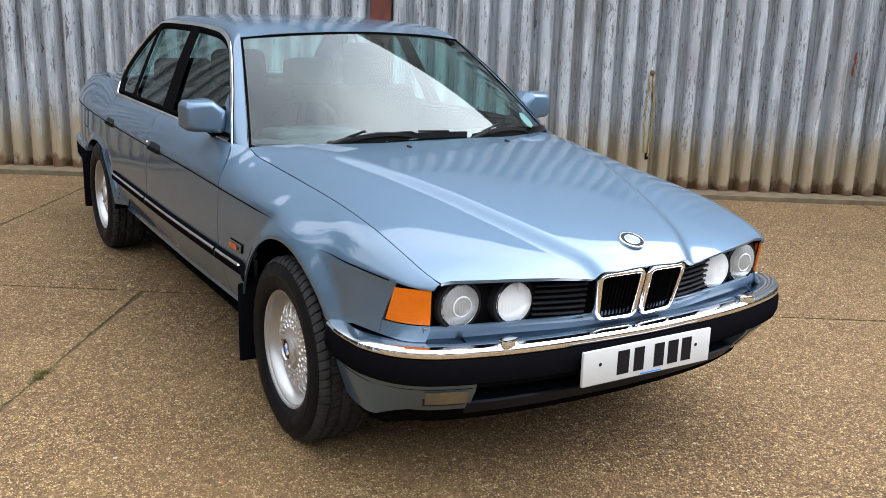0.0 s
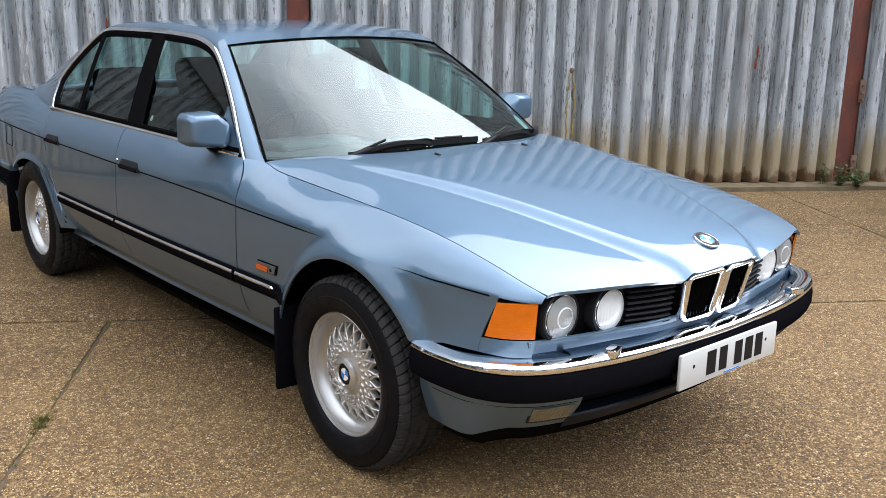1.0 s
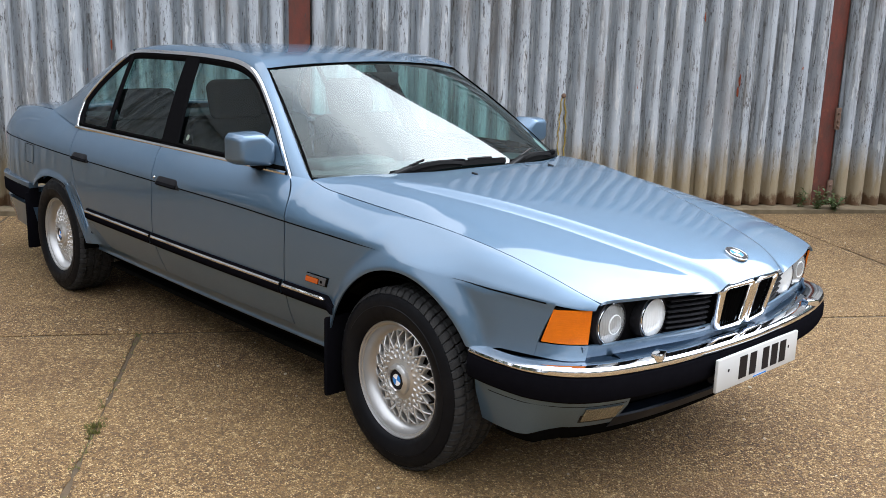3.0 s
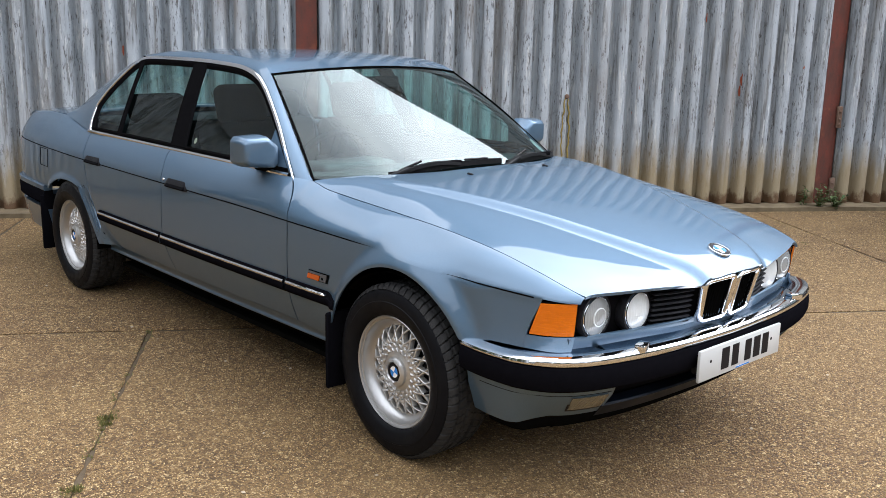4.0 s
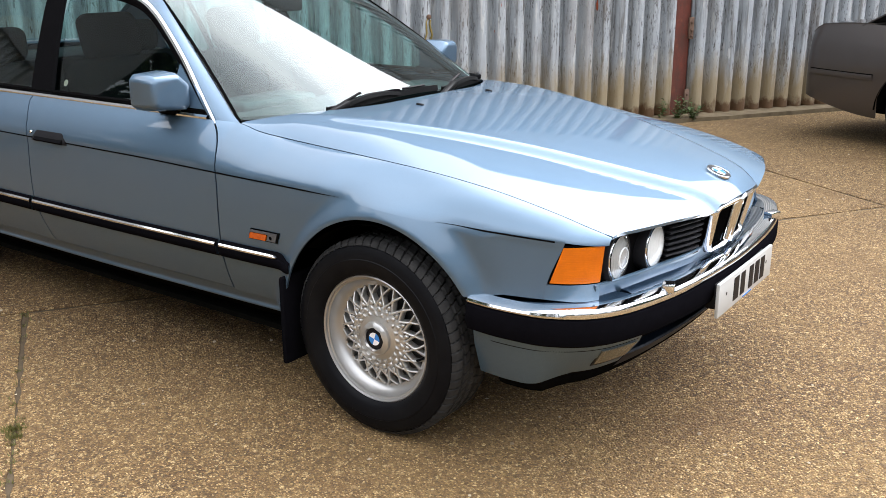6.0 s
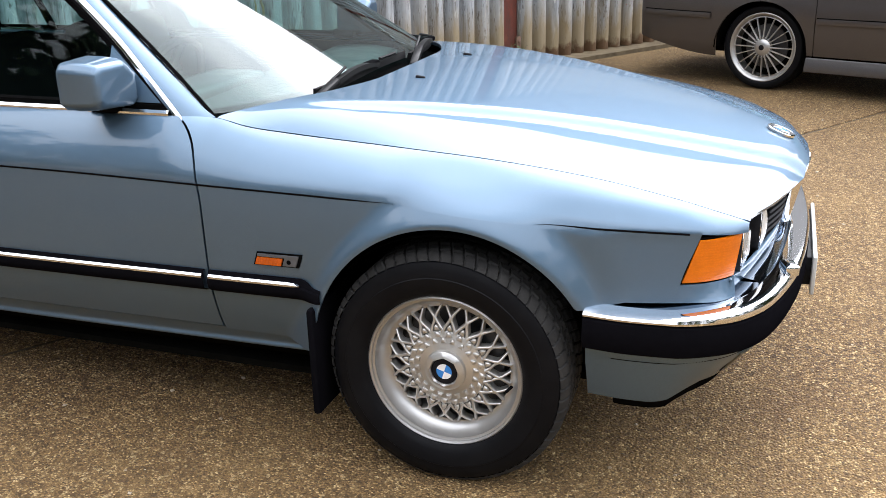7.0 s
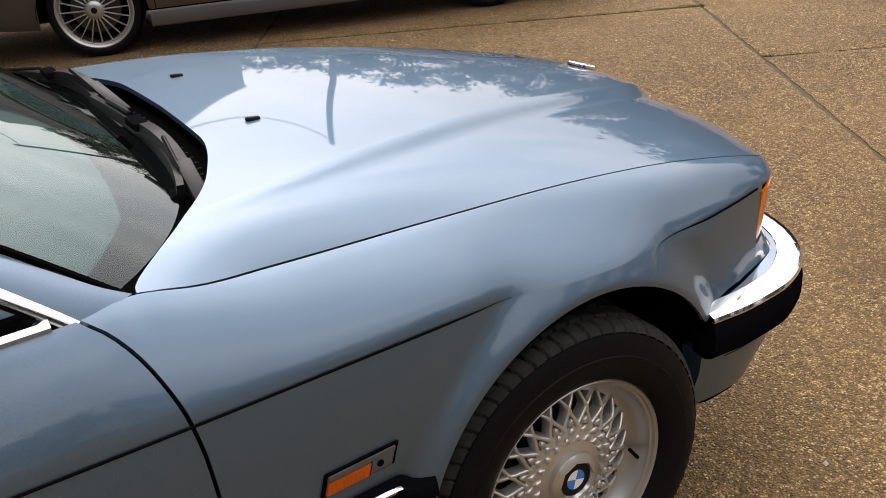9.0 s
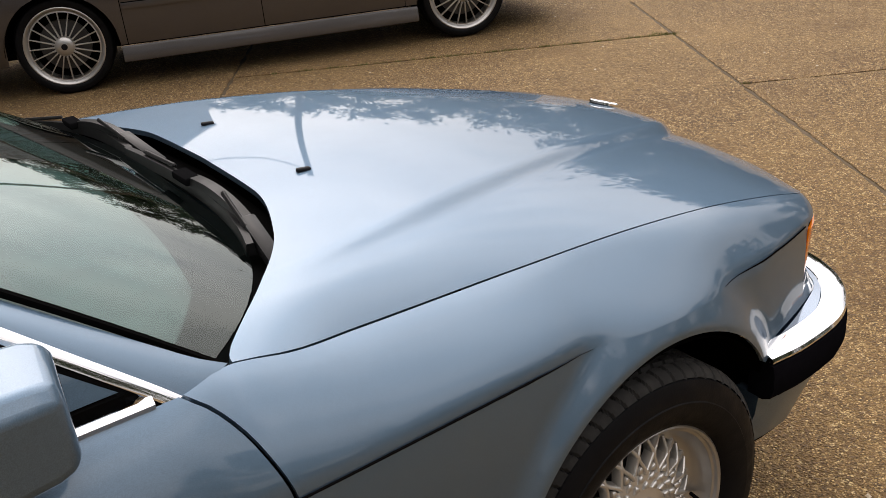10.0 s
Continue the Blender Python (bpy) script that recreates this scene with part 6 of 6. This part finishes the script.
def make_spoked(parent):
    """One wheel with twenty thin radial spokes, y pointing out."""
    wheel = part("wheel", lathe([(0.225, -0.14), (0.236, -0.13), (0.232, -0.03), (0.228, -0.012)], 64), M_ALLOY, parent, "large silver wheel with twenty thin spokes")
    part("tyre", lathe([(0.262, 0.006), (0.270, 0.014), (0.292, 0.018), (0.312, 0.010), (0.322, -0.008), (B_R, -0.03), (B_R, -0.19), (0.31, -0.215), (0.262, -0.21)], 72), M_TYRE, wheel)
    part("rim_lip", lathe([(0.228, -0.012), (0.236, -0.014), (0.244, -0.004), (0.252, 0.008), (0.260, 0.012), (0.266, 0.010), (0.266, 0.002)], 72), M_LIP, wheel)
    part("spokes", join(*[bar(polar(0.055, 18 * k, 0.012), polar(0.236, 18 * k, -0.006), 0.0090, 0.02, 0.75) for k in range(20)]), M_ALLOY, wheel, smooth=25)
    part("hub_cover", lathe([(0.0, 0.028), (0.030, 0.028), (0.042, 0.024), (0.058, 0.018), (0.066, 0.008), (0.066, -0.03)], 40), M_LIP, wheel)
    for k in range(20):
        part("hub_stud", moved(lathe([(0.0, 0.006), (0.006, 0.004), (0.007, -0.002)], 8), Matrix.Translation(polar(0.076, 18 * k, 0.010))), M_LIP, wheel)
    part("cap_badge", lathe([(0.0, 0.030), (0.020, 0.030), (0.022, 0.027)], 24), M_INK, wheel)
    part("brake_disc", lathe([(0.03, -0.08), (0.17, -0.08), (0.17, -0.10), (0.03, -0.10)], 40), M_DISC, wheel)
    part("wheel_back", lathe([(0.0, -0.12), (0.23, -0.12)], 40), M_LINER, wheel)
    return wheel


b_first = place(make_spoked(brown), B_M @ Matrix.Translation((0.0, -0.79, B_R)) @ Matrix.Rotation(radians(180), 4, "Z"))
for x, y, turned in ((BASE, -0.79, 180), (0.0, 0.79, 0), (BASE, 0.79, 0)):
    copy_thing(b_first, B_M @ Matrix.Translation((x, y, B_R)) @ Matrix.Rotation(radians(turned), 4, "Z") @ Matrix.Rotation(radians(7 + 5 * x), 4, "Y"))


# ---- wall details ----
def strand(a, z0, z1, bow, wide):
    """One slack strand of flat webbing, twisting a little as it hangs."""
    pts = [tuple(wall_at(a + bow * math.sin(math.pi * k / 17) + 0.006 * math.sin(1.9 * k), 0.062 + 0.006 * math.cos(1.3 * k), z0 + (z1 - z0) * k / 17)) for k in range(18)]
    return sweep(pts, [(-wide, -0.004), (-wide, 0.004), (0.0, 0.007), (wide, 0.004), (wide, -0.004)], True, True, W_D)


strap = part("hanging_strap", strand(2.170, 0.335, 0.985, -0.018, 0.014), M_YELLOW)
tagged(strap, "worn yellow strap hanging in a slack loop on the corrugated wall", "strap")
part("strap_strand", strand(2.196, 0.30, 0.975, 0.022, 0.012), M_YELLOW, strap)
part("strap_hook", moved(lathe([(0.0, 0.024), (0.016, 0.020), (0.022, 0.006), (0.024, -0.02)], 14), Matrix.Translation(wall_at(2.186, 0.060, 0.998)) @ Matrix.Rotation(math.atan2(W_N.y, W_N.x) - math.pi / 2, 4, "Z")), M_RUSTY, strap)
part("strap_end", moved(geo_of(box((0.035, 0.035, 0.06), (0, 0, 0), 0.01)), Matrix.Translation(wall_at(2.19, 0.05, 0.30))), M_TRIM, strap)
TURN_W = Matrix.Rotation(math.atan2(W_D.y, W_D.x), 4, "Z")
for z in (0.835, 0.165):
    hinge = part("gate_hinge", moved(geo_of(box((0.050, 0.022, 0.20), (0, 0, 0), 0.004)), Matrix.Translation(wall_at(4.825, 0.045, z)) @ TURN_W), M_RUSTY)
    tagged(hinge, "rusty steel bracket bolted beside the red post", "bracket", group="brackets on the post")
    for dz in (-0.07, -0.02, 0.05):
        part("bolt", moved(lathe([(0.0, 0.014), (0.010, 0.012), (0.012, 0.0)], 10), Matrix.Translation(wall_at(4.825, 0.058, z + dz)) @ TURN_W @ Matrix.Rotation(radians(180), 4, "Z")), M_RUSTY, hinge)


def patch(a, z, wide, high, mat, name, label):
    """A small flake of rust with a ragged edge, lying on the sheet."""
    pts = []
    for k in range(18):
        t = 2 * math.pi * k / 18
        r = 1 + 0.35 * noise.noise(Vector((a + 2 * math.cos(t), z + 2 * math.sin(t), 1)))
        aa = a + wide / 2 * r * math.cos(t)
        zz = z + high / 2 * r * math.sin(t)
        th = (aa - 2.296) / 0.1745 * 2 * math.pi
        d = 0.034 * math.tanh(1.9 * (math.sin(th) + 0.22 * math.sin(2 * th + 0.5))) / 0.95
        pts.append(tuple(wall_at(aa, d + 0.008, zz)))
    return tagged(part(name, (pts, [tuple(range(18))]), mat, shed, label, smooth=0))


M_SPOT = plain("rust_spot", (0.33, 0.075, 0.028), 0.85, 0, 0, 0.5, 60, 0.5)
for a, z, wide, high in ((3.863, 1.16, 0.035, 0.13), (3.845, 1.06, 0.018, 0.10), (2.735, 1.463, 0.030, 0.055), (3.356, 1.662, 0.022, 0.045), (3.474, 1.705, 0.012, 0.09), (-1.646, 1.44, 0.05, 0.035), (-1.58, 1.33, 0.015, 0.09)):
    patch(a, z, wide, high, M_SPOT, "rust_spot", "orange rust spot")


# ---- weeds, moss and small stones ----
def leaf(at, way, up, size):
    side_v = way.cross(up).normalized() * size * 0.33
    tip, mid = at + way * size + up * size * 0.12, at + way * size * 0.5 + up * size * 0.16
    return [tuple(at), tuple(mid - side_v), tuple(tip), tuple(mid + side_v)], [(0, 1, 2), (0, 2, 3)]


rng = random.Random(4)


def weed(at, tall, count, spread):
    plant = thing("weed", "small leafy green weed at the foot of the wall", "plant", "weeds along the wall", at=(0, 0, 0))
    stems, leaves = [], []
    for k in range(count):
        a, lean = rng.uniform(0, 6.28), rng.uniform(0.1, 0.7)
        h = tall * rng.uniform(0.45, 1.0)
        top = at + Vector((math.cos(a) * lean * spread, math.sin(a) * lean * spread, h))
        mid = at.lerp(top, 0.5) + Vector((0, 0, h * 0.12))
        stems.append(sweep([tuple(at), tuple(mid), tuple(top)], ring(0.0018, 5)))
        for j in range(7):
            p = at.lerp(mid, j / 3) if j < 3 else mid.lerp(top, (j - 3) / 3)
            b = rng.uniform(0, 6.28)
            leaves.append(leaf(p, Vector((math.cos(b), math.sin(b), rng.uniform(-0.2, 0.5))).normalized(), Vector((0, 0, 1)), rng.uniform(0.028, 0.058)))
    part("stem", join(*stems), M_LEAF, plant)
    part("leaves", join(*leaves), M_LEAF, plant, smooth=0)


weed(wall_at(4.60, 0.24, 0.02), 0.20, 14, 0.26)
weed(wall_at(4.74, 0.28, 0.02), 0.13, 12, 0.22)
weed(wall_at(4.50, 0.14, 0.02), 0.17, 4, 0.06)


def tufts(name, label, spots, size, mat):
    blades = []
    for at, n, spread in spots:
        for _ in range(n):
            a, r = rng.uniform(0, 6.28), spread * rng.random() ** 0.7
            p = at + Vector((r * math.cos(a), r * math.sin(a), -0.006))
            way = Vector((rng.uniform(-0.6, 0.6), rng.uniform(-0.6, 0.6), 1)).normalized()
            h, s = size * rng.uniform(0.5, 1.3), Vector((math.cos(a), math.sin(a), 0)) * size * 0.16
            blades.append(([tuple(p - s), tuple(p + s), tuple(p + way * h)], [(0, 1, 2)]))
    return tagged(part(name, join(*blades), mat, smooth=0), label, "grass", kind="stuff")


spots = [(wall_at(-0.94, 4.54), 150, 0.04), (wall_at(-0.94, 4.60), 70, 0.03), (wall_at(-0.94, 3.42), 16, 0.02), (wall_at(-0.945, 5.15), 130, 0.04)]
for k in range(50):
    if rng.random() < 0.6:
        spots.append((wall_at(-0.94 + rng.uniform(-0.012, 0.012), 3.45 + 3.0 * k / 50), rng.randint(3, 14), 0.02))
for k in range(60):
    b = 3.6 + 2.9 * k / 60
    if rng.random() < 0.75:
        spots.append((wall_at(5.36, b), rng.randint(6, 30), 0.025))
spots += [(wall_at(5.36, 6.5), 110, 0.06), (wall_at(5.40, 6.42), 50, 0.04), (wall_at(3.98, 6.55), 25, 0.03)]
tufts("joint_moss", "low green moss and grass growing in the slab joints", spots, 0.018, M_MOSS)
tufts("yard_grass", "thin grass tufts on the concrete", [(wall_at(3.5 + rng.uniform(-0.2, 0.2), 1.55 + rng.uniform(-0.1, 0.1)), 30, 0.06) for _ in range(4)], 0.02, M_MOSS)

chips = []
for _ in range(700):
    a, b = rng.uniform(-4, 9), rng.uniform(0.35, 9.0)
    s = rng.uniform(0.003, 0.009)
    m = Matrix.Translation(wall_at(a, b, s * 0.4)) @ Matrix.Rotation(rng.uniform(0, 6.28), 4, "Z") @ Matrix.Diagonal((s * rng.uniform(0.8, 1.6), s, s * 0.6, 1))
    chips.append(moved(([(1, 0, 0), (0, 1, 0), (-1, 0, 0), (0, -1, 0), (0.1, 0.1, 1), (0, 0, -1)], [(0, 1, 4), (1, 2, 4), (2, 3, 4), (3, 0, 4), (1, 0, 5), (2, 1, 5), (3, 2, 5), (0, 3, 5)]), m))
M_CHIP = leaf_material("loose_chip", (0.22, 0.15, 0.08), (0.62, 0.53, 0.40))
tagged(part("loose_stones", join(*chips), M_CHIP, smooth=0), "loose pale stone chips scattered over the yard", "gravel", kind="stuff")


# ---- trees out of view round the yard, and the pole beyond it ----
def tree(at, tall, seed):
    r = random.Random(seed)
    ob = thing("tree", "tall green broadleaf tree out of view at the edge of the yard", "tree", "trees round the yard")
    at = Vector(at)
    path = [tuple(at + Vector((0.15 * math.sin(k), 0.15 * math.cos(1.7 * k), tall * 0.55 * k / 5))) for k in range(6)]
    n, verts, faces = 9, [], []
    for k, p in enumerate(path):
        rad = tall * 0.022 * (1 - 0.12 * k)
        verts += [(p[0] + rad * math.cos(6.283 * j / n), p[1] + rad * math.sin(6.283 * j / n), p[2]) for j in range(n)]
    for k in range(5):
        faces += [(k * n + j, k * n + (j + 1) % n, (k + 1) * n + (j + 1) % n, (k + 1) * n + j) for j in range(n)]
    geos = [(verts, faces)]
    leaves = []
    for _ in range(40):
        a, f = r.uniform(0, 6.283), r.uniform(-0.35, 1.0)
        reach = tall * 0.32 * (1 - max(0, f - 0.4) ** 2 * 2.2) * r.uniform(0.5, 1.0)
        foot = at + Vector((0, 0, tall * 0.55 * max(0.05, min(f, 0.95))))
        tip = at + Vector((reach * math.cos(a), reach * math.sin(a), tall * (0.30 + 0.62 * f)))
        geos.append(sweep([tuple(foot), tuple(foot.lerp(tip, 0.5) + Vector((0, 0, 0.2))), tuple(tip)], ring(tall * 0.004, 5)))
        for _ in range(80):
            p = tip + Vector((r.gauss(0, 1), r.gauss(0, 1), r.gauss(0, 0.8))) * tall * 0.062
            d = Vector((r.uniform(-1, 1), r.uniform(-1, 1), r.uniform(-0.6, 0.6))).normalized()
            leaves.append(leaf(p, d, Vector((r.uniform(-0.5, 0.5), r.uniform(-0.5, 0.5), 1)).normalized(), tall * r.uniform(0.034, 0.066)))
    part("trunk", join(*geos), M_BARK, ob)
    part("crown", join(*leaves), M_CROWN, ob, smooth=0)


# those at negative bearings are added to block low sky and darken reflections
for k, (az, dist, tall) in enumerate(((68, 34, 6.4), (63, 34, 6.8), (58, 33, 7.0), (53, 34, 6.4), (48, 32, 5.8), (43, 32, 6.8), (38, 32, 8.6), (33, 30, 10.5), (27, 31, 12.5), (20, 30, 12), (12, 32, 10), (2, 32, 10.5), (-12, 30, 10), (-26, 30, 12), (-40, 31, 13), (-55, 30, 14), (-70, 30, 13.5), (-86, 31, 14), (-102, 30, 14.5), (-118, 31, 15), (-134, 30, 20), (-150, 31, 22), (-166, 31, 20))):
    tree((dist * math.cos(radians(az)), dist * math.sin(radians(az)), 0), tall, 40 + k)
pole = part("utility_pole", sweep([(9.6, 18.6, 0), (9.6, 18.6, 8.6)], ring(0.10, 10), True, True, Vector((0, 1, 0))), M_POLE)
tagged(pole, "weathered timber utility pole with one cable", "pole")
cable = [Vector((9.6, 18.6, 8.4)).lerp(wall_at(9, -0.3, 5.0), t) - Vector((0, 0, 1.1 * 4 * t * (1 - t))) for t in lin(0, 1, 24)]
part("cable", sweep([tuple(p) for p in cable], ring(0.02, 6)), M_TRIM, pole)
